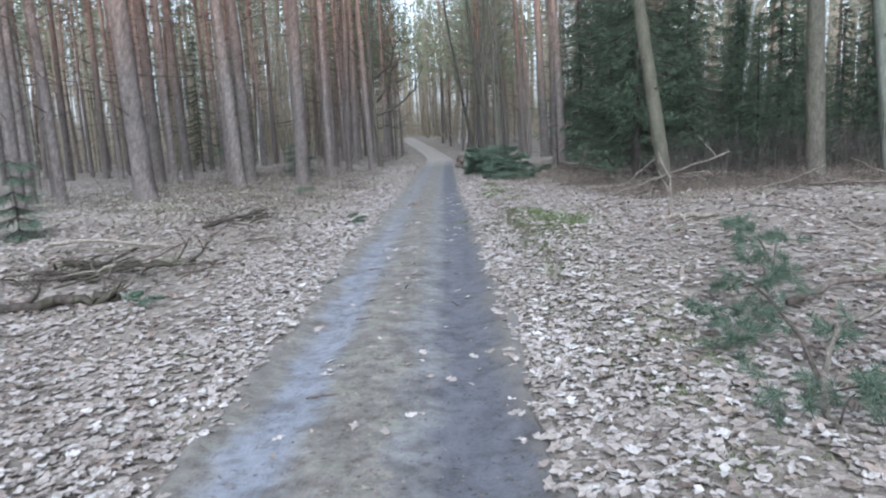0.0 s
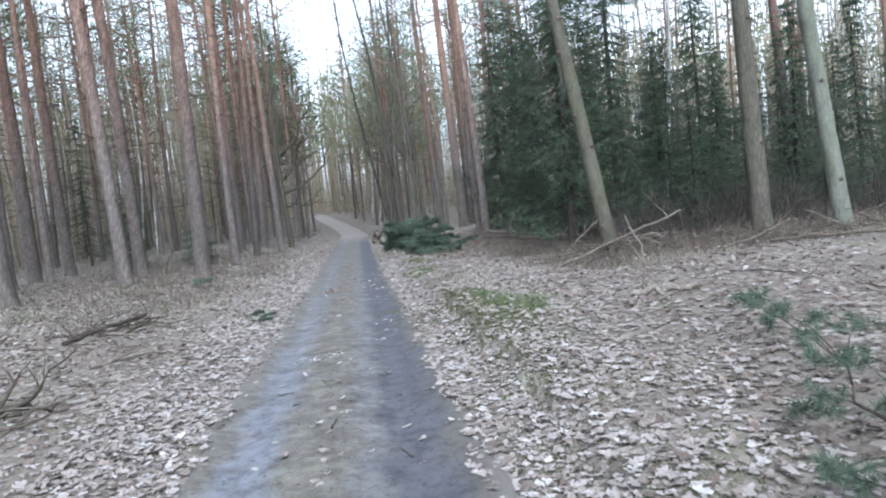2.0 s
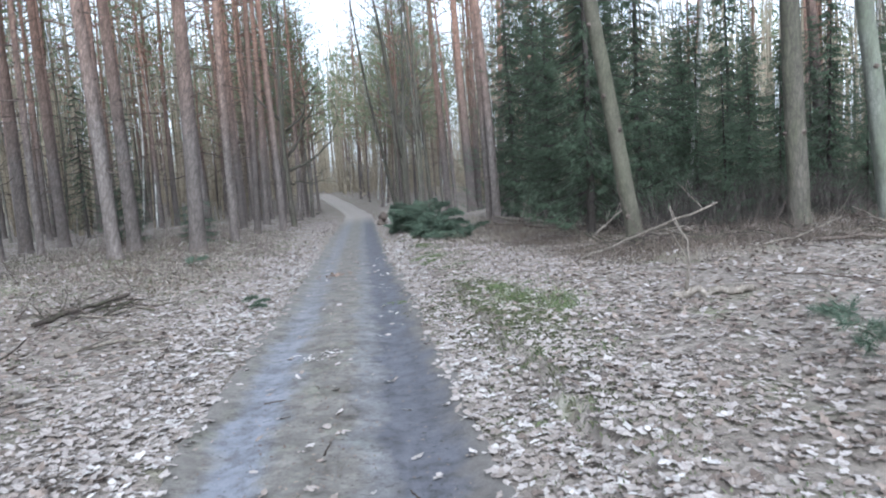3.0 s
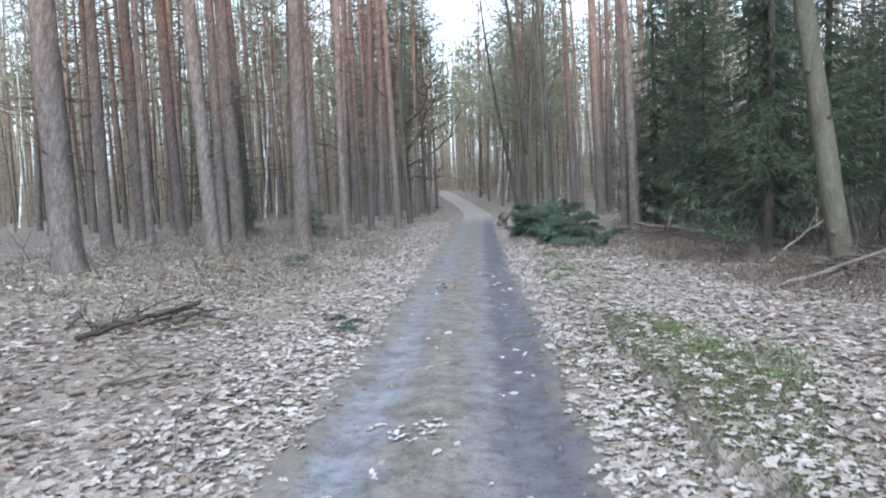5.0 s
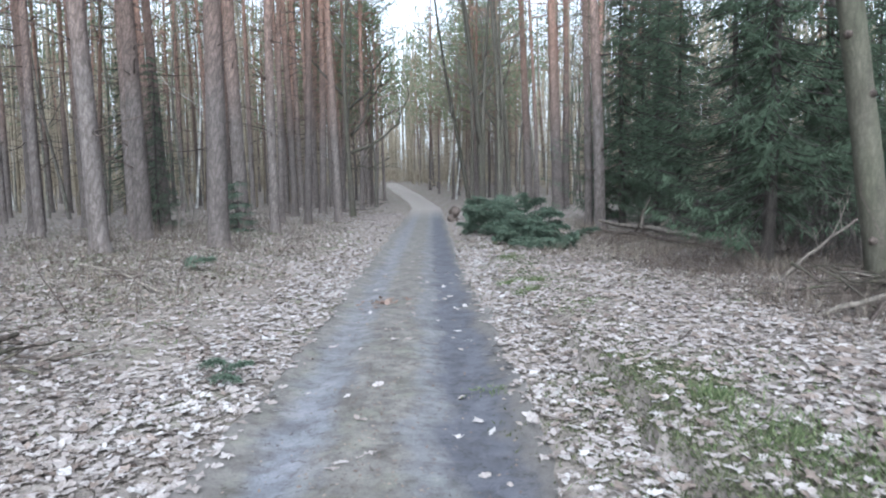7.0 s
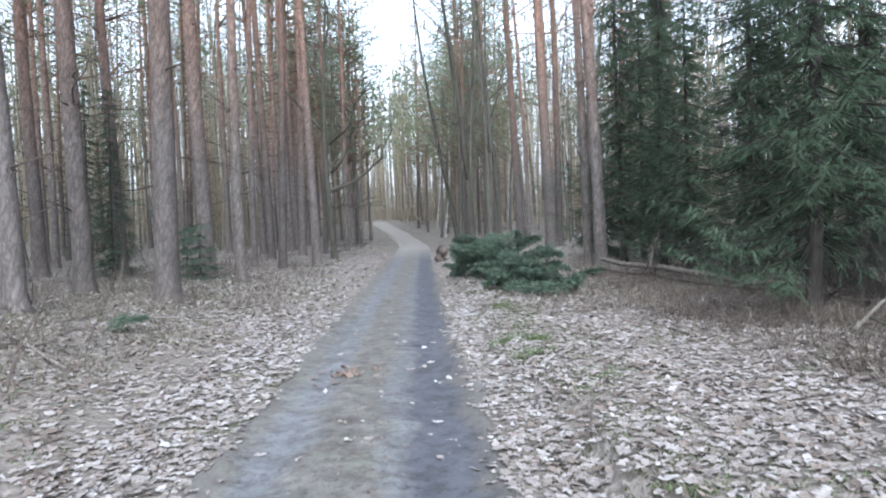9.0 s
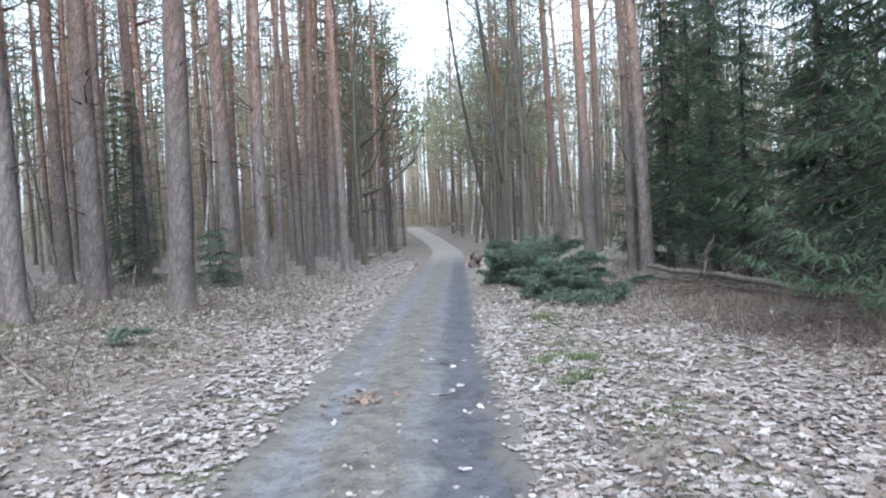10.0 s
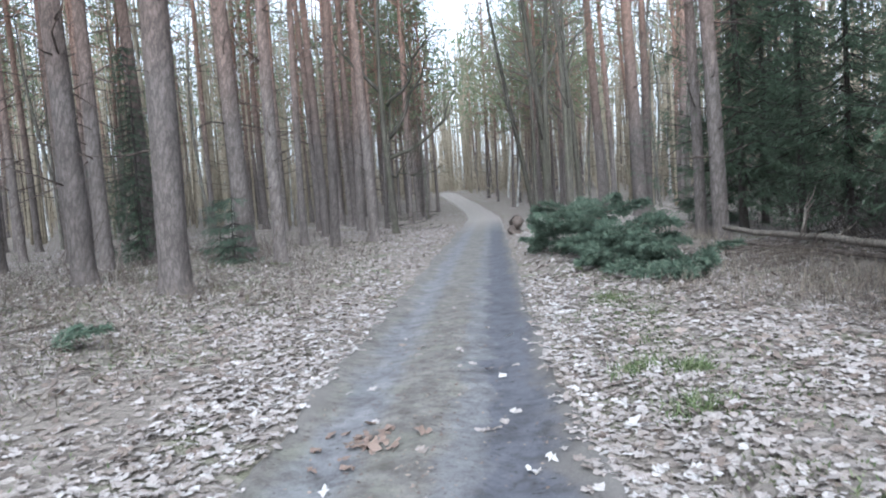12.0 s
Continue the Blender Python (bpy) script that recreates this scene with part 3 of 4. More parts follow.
kinds_place(14, (-30, 30, -28, -4), 2.6, any_pine, lambda x, y: off_road(x, y, 4))

spruce_kinds = [spruce("spruce_tree", "dense dark spruce with boughs drooping to the ground", h, 0.11, reach) for h, reach in ((10.5, 2.7), (11.5, 2.5), (12.0, 2.9))]
for x, y, h, k in SPRUCES:
    if spruce_kinds[k].get("used"):
        put(spruce_kinds[k], x, y, rng.uniform(0, 360), h / (10.5, 11.5, 12.0)[k])
    else:
        spruce_kinds[k]["used"] = 1
        at_ground(spruce_kinds[k], x, y)
back_spruce = spruce("spruce_tree", "dark spruce in the thicket behind the edge", 8.5, 0.1, 2.4, 0.6, 0.36, 2.4)
BACK = [(11.6, 23.0), (14.6, 22.4), (17.4, 23.0), (15.8, 26.6), (18.6, 27.5), (21.6, 25.5), (13.0, 29.8), (16.6, 30.5), (20.4, 30.6), (24.4, 22.4), (12.2, 34.5), (15.2, 35.0)]
at_ground(back_spruce, *BACK[0])
for x, y in BACK[1:]:
    put(back_spruce, x, y, rng.uniform(0, 360), rng.uniform(0.65, 0.85))
for i, (x, y, sz) in enumerate(((2.4, 72, 1.0), (0.6, 83, 1.05), (-1.6, 94, 1.1), (3.4, 64, 0.9), (-6.6, 61, 0.95), (4.6, 58, 0.9), (-9.0, 70, 1.0), (-4.6, 56, 0.9), (2.9, 52, 0.95), (-4.2, 66, 1.0))):
    put(low_kinds[i % 2], x, y, rng.uniform(0, 360), sz)

main_rng, rng = rng, np.random.default_rng(21)
bushy = [pine("pine_tree", "bushy young pine with a light green crown by the bend", h, 0.12, (0.01 * (1 - 2 * k), 0), f, 5, 1.7, tuft=(0.55, 13, 0.42, 0.10), needles=HAZED_NEEDLE) for k, (h, f) in enumerate(((15.5, 0.40), (18.0, 0.44)))]
for k, (x, y) in enumerate(((1.7, 66.5), (3.1, 71), (0.6, 76), (4.9, 67), (2.9, 80), (-0.3, 87), (6.4, 74), (-7.6, 66), (-10.5, 78), (-2.4, 98), (5.4, 86), (-11.8, 95))):
    if k < 2:
        at_ground(bushy[k], x, y)
    else:
        put(bushy[k % 2], x, y, rng.uniform(0, 360), rng.uniform(0.85, 1.1))
rng = main_rng

# ---- trees with a shape of their own ----
def lone_stem(name, label, x, y, h, r, lean, bow, mat, knots=5, boughs=5):
    ob = thing(name, label, "tree")
    trunk = Shape()
    pts, rad = stem(trunk, h, r, lean, bow, 16, 0.25, taper=0.6, ring=0.35)
    part("trunk", trunk, mat, ob)
    for i in range(knots):
        k = 4 + int((i + rng.random()) * 22 / knots)
        a = rng.uniform(2.2, 5.5)
        s = Shape()
        o = pts[k] + np.array((math.cos(a), math.sin(a), 0)) * rad[k] * 0.8
        s.tube(np.array([o, o + np.array((math.cos(a), math.sin(a), 0.25)) * rad[k] * 0.3, o + np.array((math.cos(a), math.sin(a), 0.4)) * rad[k] * 0.42]), (0.06, 0.05, 0.02), 7)
        part("knot", s, DEAD, ob, "dark healed branch knot")
    limb = Shape()
    for i in range(boughs):
        k = int(len(pts) * rng.uniform(0.55, 0.98))
        k = min(k, len(pts) - 1)
        a = rng.uniform(0, 6.3)
        grow(limb, pts[k], unit(np.array((math.cos(a), math.sin(a), 0.8))), h * 0.22, rad[k] * 0.4, 1, 3)
    part("limb", limb, mat, ob, kind="stuff")
    return at_ground(ob, x, y)


lone_stem("leaning_tree", "leaning tree with smooth green-tinged trunk rising from brushwood", 5.47, 15.75, 15, 0.17, (-0.165, 0.01), 0.06, SMOOTH, 6)
lone_stem("tall_tree", "straight brown-green trunk in front of the dark spruces", 9.15, 15.9, 17, 0.225, (-0.06, 0.0), 0.1, STOUT, 4)
lone_stem("pale_tree", "pale grey-green trunk standing before the dark spruces", 10.25, 14.7, 15, 0.185, (-0.08, 0.0), 0.1, PALE, 4)


def crooked_oak(x, y):
    """A bare oak that holds crooked limbs out over the track."""
    global rng
    kept, rng = rng, np.random.default_rng(18)
    ob = thing("oak_tree", "bare dark oak with crooked limbs reaching over the track", "tree")
    trunk = Shape()
    pts, rad = stem(trunk, 12, 0.15, (0.01, 0), 0.2, 12, 0.3, taper=0.8)
    part("trunk", trunk, STOUT, ob)
    reaching = [((0.0, 0.0, 3.1), (0.8, -0.1, 3.3), (1.5, -0.2, 3.75), (2.2, -0.3, 4.5), (2.75, -0.4, 5.5)), ((0.0, 0.0, 3.9), (0.6, 0.1, 4.6), (0.9, 0.2, 5.5), (1.5, 0.2, 6.3), (1.7, 0.2, 7.3)),
                ((0.0, 0.0, 2.4), (0.5, -0.5, 2.45), (1.1, -0.8, 2.3)), ((0.0, 0.0, 5.2), (0.9, -0.3, 5.9), (1.3, -0.5, 7.0), (2.1, -0.6, 7.9))]
    for k, line in enumerate(reaching):
        line = np.array(line)
        t, u = np.linspace(0, 1, 9), np.linspace(0, 1, len(line))
        line = np.stack([np.interp(t, u, line[:, j]) for j in range(3)], -1)
        line[1:] += rng.normal(size=(8, 3)) * 0.05
        s = Shape()
        s.tube(line, np.linspace(0.095, 0.022, 9) * (1, 0.85, 0.5, 0.8)[k], 8, 0.03)
        for i in range(6):
            a = rng.integers(2, 9)
            way = unit(unit(line[min(a + 1, 8)] - line[a - 1]) * 0.7 + rng.normal(size=3) * (0.6, 0.5, 0.6) + (0, 0, 0.25))
            grow(s, line[a], way, rng.uniform(0.7, 1.5), 0.026, 1, 3, 0.7, 0.1)
        part("limb", s, STOUT, ob, "crooked twiggy limb reaching over the track")
    for z, way, long, r in ((5.6, (-0.8, 0.1, 0.7), 3.0, 0.06), (8.0, (-0.6, 0.3, 1), 3, 0.05), (9.5, (0.5, 0.2, 1), 2.6, 0.045)):
        k = np.searchsorted(pts[:, 2], z)
        s = Shape()
        grow(s, pts[k], unit(np.array(way, float)), long * 0.78, r * 1.4, 0, 4, 0.7, 0.26)
        part("limb", s, STOUT, ob, "crooked twiggy limb")
    rng = kept
    return at_ground(ob, x, y)


crooked_oak(-3.9, 40.3)


def forked_tree(x, y, h, r, stems):
    ob = thing("forked_tree", "thin dark bare tree with forked leaning stems", "tree", group="bare trees in the wood")
    for lean, size in stems:
        s = Shape()
        pts, rad = stem(s, h * size, r * size, lean, 0.22, 9, 0.3, taper=0.8)
        part("trunk", s, STOUT, ob)
        limb = Shape()
        for i in range(5):
            k = int(len(pts) * rng.uniform(0.3, 0.95))
            a = rng.uniform(0, 6.3)
            grow(limb, pts[k], unit(np.array((math.cos(a) - 0.3, math.sin(a), 0.9))), h * 0.2, rad[k] * 0.45, 1, 3)
        part("limb", limb, OAK, ob, "fine bare twigs", kind="stuff")
    return at_ground(ob, x, y)


for x, y, sz in ((-5.3, 47.6, 0.9), (-3.9, 54.0, 1.0)):
    put(bare_kinds[int(rng.integers(4))], x, y, rng.uniform(0, 360), sz)
forked_tree(2.5, 41.6, 16, 0.17, [((-0.11, 0.0), 1.0), ((0.01, 0.02), 0.9)])
forked_tree(3.15, 40.2, 15, 0.13, [((-0.06, 0.0), 1.0), ((0.05, 0.03), 0.85)])
forked_tree(1.95, 43.4, 15, 0.12, [((-0.12, 0.0), 1.0), ((-0.03, 0.02), 0.85)])
forked_tree(4.1, 44.5, 15, 0.14, [((-0.03, 0.0), 1.0)])

young = spruce("young_spruce", "small bushy young spruce among the pine trunks", 1.9, 0.025, 0.75, 0.12, 2.6, 0.6, CUT)
at_ground(young, -5.95, 28.3)
put(young, -6.6, 29.0, 70, 0.9)
put(young, -9.6, 31.0, 130, 1.5)
put(young, -7.9, 11.6, 200, 0.95)
put(young, 6.6, 33.6, 20, 1.9)
tall_young = spruce("young_spruce", "thin dark young spruce standing between the pines", 8.0, 0.07, 1.7, 0.6, 0.42)
at_ground(tall_young, -14.3, 39.5)
put(tall_young, -9.0, 29.8, 90, 0.72)
for ob in [o for o in scene.objects if o.name.startswith("young_spruce")]:
    tagged(ob, group="young spruces among the pines")

birch_spots = [(2.0, 67, 1.0), (3.2, 61, 1.0), (9.7, 22.1, 1.05), (1.6, 80, 1.1), (5.0, 70, 1.0)]
for x, y, sz in birch_spots:
    put(birch_kinds[0], x, y, rng.uniform(0, 360), sz)

sapling_kinds = [broadleaf("sapling", "knee to head high bare sapling in the undergrowth", 2.0, 0.011, (rng.normal() * 0.08, rng.normal() * 0.08), DEAD, 0.15, 7, 0.3, 1) for i in range(4)]
for ob in sapling_kinds:
    tagged(ob, category="sapling", group="bare saplings")
spots = []
while len(spots) < 110:
    x, y = rng.uniform(-13, 12), rng.uniform(12, 40)
    if (x < -3.4 and y > 15) or (x > 4.6 and 13.5 < y < 27 and x < 12):
        spots.append((x, y))
for i, (x, y) in enumerate(spots):
    if i < 4:
        at_ground(sapling_kinds[i], x, y)
    else:
        put(sapling_kinds[i % 4], x, y, rng.uniform(0, 360), rng.uniform(0.35, 1.0))

# ---- cut boughs, fallen wood ----
def bough_kind(long, rich=1.0, needle=(0.12, 0.26, 0.03, 0.055)):
    """A cut spruce bough: stem with side twigs, and its needles."""
    wood, green = Shape(), Shape()
    t = np.linspace(0, 1, 7)
    line = np.stack([t * long, 0.08 * long * np.sin(3 * t), 0.10 * long * np.sin(2.6 * t)], -1)
    wood.tube(line, np.linspace(0.022, 0.004, 7), 5)
    k = int(long * 115 * rich)
    tt = rng.uniform(0.12, 1.0, k)
    p = np.stack([np.interp(tt, t, line[:, j]) for j in range(3)], -1)
    side = rng.choice([-1, 1], k)
    reach = long * 0.30 * (1.1 - tt)
    d = unit(np.stack([rng.uniform(0.4, 1.1, k), side * rng.uniform(0.5, 1.1, k), rng.normal(size=k) * 0.3 - 0.1], -1))
    for step in (0.0, 0.35, 0.7):
        q = p + d * (reach * step)[:, None]
        dd = unit(d + rng.normal(size=(k, 3)) * 0.4)
        green.sprays(q, dd, unit(np.cross(dd, rng.normal(size=(k, 3)))), rng.uniform(needle[0], needle[1], k), rng.uniform(needle[2], needle[3], k))
    return wood.mesh("bough", DEAD), green.mesh("needles", CUT, False)


BOUGHS = [bough_kind(1.6), bough_kind(1.9), bough_kind(1.3)]


def add_bough(parent, kind, m):
    wood, green = BOUGHS[kind]
    a = new("bough", wood)
    a.parent, a.matrix_basis = parent, m
    b = new("needles", green)
    b.parent = a
    tagged(b, "dark green needles", kind="stuff")
    return a


pile = thing("bough_heap", "long heap of freshly cut green spruce boughs beside the track", "brush heap")
pile.location = (1.9, 26.4, float(height(1.9, 26.4)))
for i in range(150):
    t = rng.random()
    x, y = 1.55 + 0.25 * t + 1.1 * t * t + rng.normal() * 0.2, 29.3 - 6.2 * t + rng.normal() * 0.3
    top = np.interp(t, (0, 0.2, 0.5, 0.75, 1.0), (0.5, 0.8, 1.1, 0.75, 0.25))
    z = float(height(x, y)) + rng.uniform(0.02, top)
    a = rng.choice([-75, 105, 200, -60, 120]) + rng.normal() * 28
    add_bough(pile, i % 3, Matrix.Translation(-Vector(pile.location)) @ pose(x, y, z, rng.normal() * 20, rng.uniform(-20, 12), a) @ Matrix.Scale(rng.uniform(0.32, 0.6), 4))


def small_bough(x, y, turn, size, label, n=3):
    ob = thing("green_bough", label, "branch", (x, y, float(height(x, y)) + 0.03), turn, group="green boughs on the litter")
    for i in range(n):
        add_bough(ob, (i * 2) % 3, pose(rng.normal() * 0.08, rng.normal() * 0.08, 0.03 + 0.04 * i, rng.normal() * 10, rng.uniform(-12, 4), rng.normal() * 60) @ Matrix.Scale(size * rng.uniform(0.7, 1.0), 4))
    return ob


small_bough(-1.9, 13.1, 10, 0.26, "small green spruce sprig lying on pale leaves", 3)
small_bough(-4.4, 19.3, 50, 0.42, "green spruce sprig half buried in leaves", 2)
small_bough(-3.05, 5.7, 30, 0.28, "little green sprig on the leafy bank", 2)


def cut_pine_top(label):
    """A forked pine top lying on the litter: grey stem, two arms, side shoots with brushes of long needles."""
    ob = thing("pine_bough", label, "branch", (2.05, 2.4, float(height(2.05, 2.4))))
    foot = np.array((2.05, 2.4, float(height(2.05, 2.4))))
    own = np.random.default_rng(5)
    arms = [("stem", [(2.03, 2.2, 0.1), (2.1, 2.5, 0.17), (2.2, 2.8, 0.26)], 0.026, 0.023, BARE),
            ("dark_arm", [(2.2, 2.8, 0.26), (2.4, 3.45, 0.36), (2.62, 4.3, 0.36), (2.75, 4.9, 0.34), (3.3, 5.7, 0.3)], 0.017, 0.007, DEAD),
            ("pale_arm", [(2.2, 2.8, 0.26), (2.5, 3.2, 0.42), (3.05, 3.6, 0.48), (3.6, 3.9, 0.45)], 0.02, 0.01, BARE)]
    lines = []
    for name, pts, r0, r1, mat in arms:
        p = np.array(pts) - foot
        t, u = np.linspace(0, 1, 10), np.linspace(0, 1, len(p))
        line = np.stack([np.interp(t, u, p[:, j]) for j in range(3)], -1)
        line[1:-1] += own.normal(size=(8, 3)) * 0.012
        sh = Shape()
        sh.tube(line, np.linspace(r0, r1, 10), 7, 0.04)
        part(name, sh, mat, ob)
        lines.append(line)
    spots = [(2.08, 4.2, 0.16), (2.3, 4.05, 0.22), (2.05, 3.6, 0.12), (2.3, 3.7, 0.2), (2.5, 3.25, 0.25), (1.95, 2.6, 0.12), (2.2, 2.45, 0.15), (2.5, 2.5, 0.2), (3.3, 5.6, 0.3), (3.0, 5.3, 0.28), (3.5, 6.5, 0.22),
             (3.75, 7.4, 0.22), (2.7, 4.6, 0.3), (3.0, 4.7, 0.25), (3.4, 3.5, 0.35), (2.9, 3.0, 0.2), (3.35, 6.9, 0.25), (2.45, 5.0, 0.2)]
    for k, c in enumerate(spots):
        c = np.array(c) + (0, 0, float(height(c[0], c[1]))) - foot
        near = min((q for ln in lines for q in ln), key=lambda q: np.linalg.norm(q - c))
        sh = Shape()
        end = c + own.normal(size=3) * 0.03
        sh.tube(np.stack([near + (end - near) * f + (0, 0, 0.05 * math.sin(3 * f)) for f in (0, 0.35, 0.7, 1.0)]), (0.007, 0.006, 0.005, 0.004), 5)
        shoot = part("shoot", sh, DEAD, ob)
        green = Shape()
        for tip in range(7):
            way = unit(own.normal(size=3) * (1, 1, 0.45) + (0, 0, 0.3))
            foot_t = end + own.normal(size=3) * (0.1, 0.1, 0.04)
            n = 120
            f = own.uniform(0, 1, (n, 1))
            base = foot_t + way * f * 0.16
            d = unit(own.normal(size=(n, 3)) * 0.8 + way * 0.9)
            green.sprays(base, d, unit(np.cross(d, own.normal(size=(n, 3)))), own.uniform(0.05, 0.095, n), own.uniform(0.0035, 0.006, n))
        part("needles", green, CUT, shoot, "blue-green long pine needles", False, "stuff")
    return ob


cut_pine_top("forked pine top with brushes of green needles lying on leaves")


def stick(name, label, pts, r0, r1, mat, twigs=0, group="fallen wood"):
    """A fallen branch or thin trunk along the given line, with side twigs as parts."""
    ob = thing(name, label, "fallen branch", pts[0], group=group)
    pts = np.asarray(pts, float) - np.asarray(pts[0], float)
    n = 12
    t = np.linspace(0, 1, n)
    u = np.linspace(0, 1, len(pts))
    line = np.stack([np.interp(t, u, pts[:, j]) for j in range(3)], -1)
    line[1:-1] += rng.normal(size=(n - 2, 3)) * r0 * 0.45
    s = Shape()
    s.tube(line, np.linspace(r0, r1, n), 9, 0.05)
    part("stem", s, mat, ob)
    for i in range(twigs):
        k = rng.integers(2, n - 1)
        way = unit(line[-1] - line[0]) * 0.6 + unit(rng.normal(size=3)) * 0.8
        way[2] = abs(way[2]) * 0.6
        w = Shape()
        grow(w, line[k], unit(way), rng.uniform(0.25, 0.7), max(0.006, r1 * 0.7), 1, 2)
        part("twig", w, mat, ob)
    return ob


def on(x, y, up=0.0):
    return (x, y, float(height(x, y)) + up)


stick("fallen_log", "thin bare fallen trunk lying along the spruce edge", [on(4.7, 26.9, 0.3), on(5.25, 23.4, 0.26), on(6.25, 19.5, 0.14)], 0.05, 0.065, BARE, 3)
stick("fallen_log", "dark thin fallen trunk beside a paler one", [on(4.5, 26.2, 0.12), on(5.2, 22.9, 0.1), on(6.4, 18.9, 0.07)], 0.03, 0.042, DEAD, 4)
stick("fallen_branch", "bleached broken branch propped against the leaning tree", [on(3.75, 14.2, 0.02), on(4.9, 14.1, 0.36), on(6.2, 13.9, 0.8)], 0.03, 0.02, BARE, 1)
stick("fallen_branch", "short bleached log on brown litter", [on(3.55, 10.1, 0.05), on(3.9, 9.9, 0.06), on(4.3, 9.65, 0.07)], 0.05, 0.04, BARE, 2)
stick("fallen_branch", "crooked pale branch rising from the brushwood", [on(4.75, 16.75, 0.1), on(5.1, 16.7, 0.45), on(5.7, 16.7, 0.85)], 0.022, 0.014, BARE, 3)
stick("fallen_branch", "grey forked branch among green needles", [on(2.9, 4.6, 0.1), on(3.5, 4.9, 0.13), on(4.2, 4.9, 0.1)], 0.03, 0.025, DEAD, 3)
stick("fallen_branch", "dark mossy log in a brushwood heap", [on(-5.0, 8.0, 0.16), on(-4.2, 8.1, 0.12), on(-3.4, 8.4, 0.06)], 0.05, 0.035, ROTTEN, 2)
stick("fallen_branch", "long bleached branch on a brushwood heap", [on(-6.2, 9.7, 0.2), on(-5.2, 9.5, 0.24), on(-4.15, 9.4, 0.1)], 0.035, 0.025, BARE, 2)
stick("fallen_branch", "rotting log half buried in leaves", [on(-4.6, 5.9, 0.04), on(-4.0, 6.2, 0.06), on(-3.5, 6.3, 0.05)], 0.06, 0.05, ROTTEN, 2)
stick("fallen_branch", "dark twisted branch on pale leaves", [on(-4.7, 12.3, 0.05), on(-4.3, 13.0, 0.12), on(-3.9, 13.8, 0.22)], 0.035, 0.022, ROTTEN, 5)
stick("fallen_branch", "thin grey branch lying in undergrowth", [on(-6.0, 19.0, 0.08), on(-5.0, 18.2, 0.12), on(-3.95, 17.3, 0.05)], 0.026, 0.018, BARE, 4)
stick("fallen_branch", "thin pale branch at the edge of the brushwood", [on(6.6, 13.2, 0.05), on(7.0, 12.6, 0.25), on(7.4, 12.3, 0.5)], 0.02, 0.012, BARE, 4)
stick("fallen_branch", "dry branch lying before the spruces", [on(7.4, 12.9, 0.08), on(8.5, 12.4, 0.15), on(9.8, 12.2, 0.06)], 0.03, 0.02, DEAD, 5)
stick("fallen_branch", "thin branch beside the leaning tree", [on(4.1, 13.9, 0.02), on(5.0, 14.9, 0.16), on(6.6, 15.4, 0.35)], 0.018, 0.012, DEAD, 2)
stick("standing_stick", "pale snapped stem standing by a pine", [on(-5.95, 23.2, -0.05), on(-5.9, 23.2, 0.4), on(-5.83, 23.25, 0.75)], 0.022, 0.014, BARE, 0)
stick("fallen_branch", "pale barkless branch sunk in oak leaves", [on(-3.6, 10.4, 0.04), on(-3.25, 10.8, 0.06), on(-2.85, 11.1, 0.04)], 0.03, 0.022, BARE, 1)
stick("fallen_branch", "thin white peeled twig on pale leaves", [on(-2.4, 9.9, 0.05), on(-2.25, 9.5, 0.07), on(-2.05, 9.05, 0.05)], 0.008, 0.006, BARE, 0)
stick("tree_stump", "short dark stump at the edge of the track", [on(0.92, 36.9, -0.1), on(0.92, 36.9, 0.25), on(0.9, 36.9, 0.5)], 0.22, 0.19, DEAD, 0)
for i in range(46):
    left = i % 2
    x, y = (rng.uniform(-9, -3.2), rng.uniform(5, 27)) if left else (rng.uniform(3.5, 11), rng.uniform(7, 23))
    a, ln = rng.uniform(0, 6.3), rng.uniform(0.35, 1.3)
    dx, dy = math.cos(a) * ln / 2, math.sin(a) * ln / 2
    stick("dry_stick", "dry brown stick lying on the forest floor", [on(x - dx, y - dy, 0.03), on(x, y, 0.06), on(x + dx, y + dy, rng.uniform(0.03, 0.14))], rng.uniform(0.008, 0.02), 0.006, DEAD if i % 3 else BARE, 2, "dry sticks")
for x, y, a in ((-0.72, 5.6, 0.2), (-0.8, 3.6, 0.3), (-0.4, 7.0, 1.4), (-0.9, 8.3, 0.1), (0.15, 6.2, 1.9)):
    dx, dy = 0.11 * math.cos(a), 0.11 * math.sin(a)
    z = float(road_top(np.array(x), np.array(y)))
    stick("twig_on_track", "short dark twig lying on the grit track", [(x - dx, y - dy, z + 0.008), (x, y + 0.01, z + 0.012), (x + dx, y + dy, z + 0.008)], 0.007, 0.004, DEAD, 0, "twigs on the track")


def brush_heap(x, y, w, d, h, n, label):
    ob = thing("brushwood_heap", label, "brush heap", on(x, y))
    for i in range(n):
        s = Shape()
        a, ln = rng.uniform(0, 6.3), rng.uniform(0.4, 1.3)
        c = np.array((rng.normal() * w, rng.normal() * d, rng.uniform(0.02, h)))
        v = np.array((math.cos(a), math.sin(a), rng.normal() * 0.12)) * ln / 2
        s.tube(bend_line(c - v, c + v, 7, 0.08), np.linspace(rng.uniform(0.008, 0.024), 0.005, 7), 6)
        part("twig", s, (ROTTEN, ROTTEN, DEAD, ROTTEN, BARE)[i % 5], ob)
    return ob


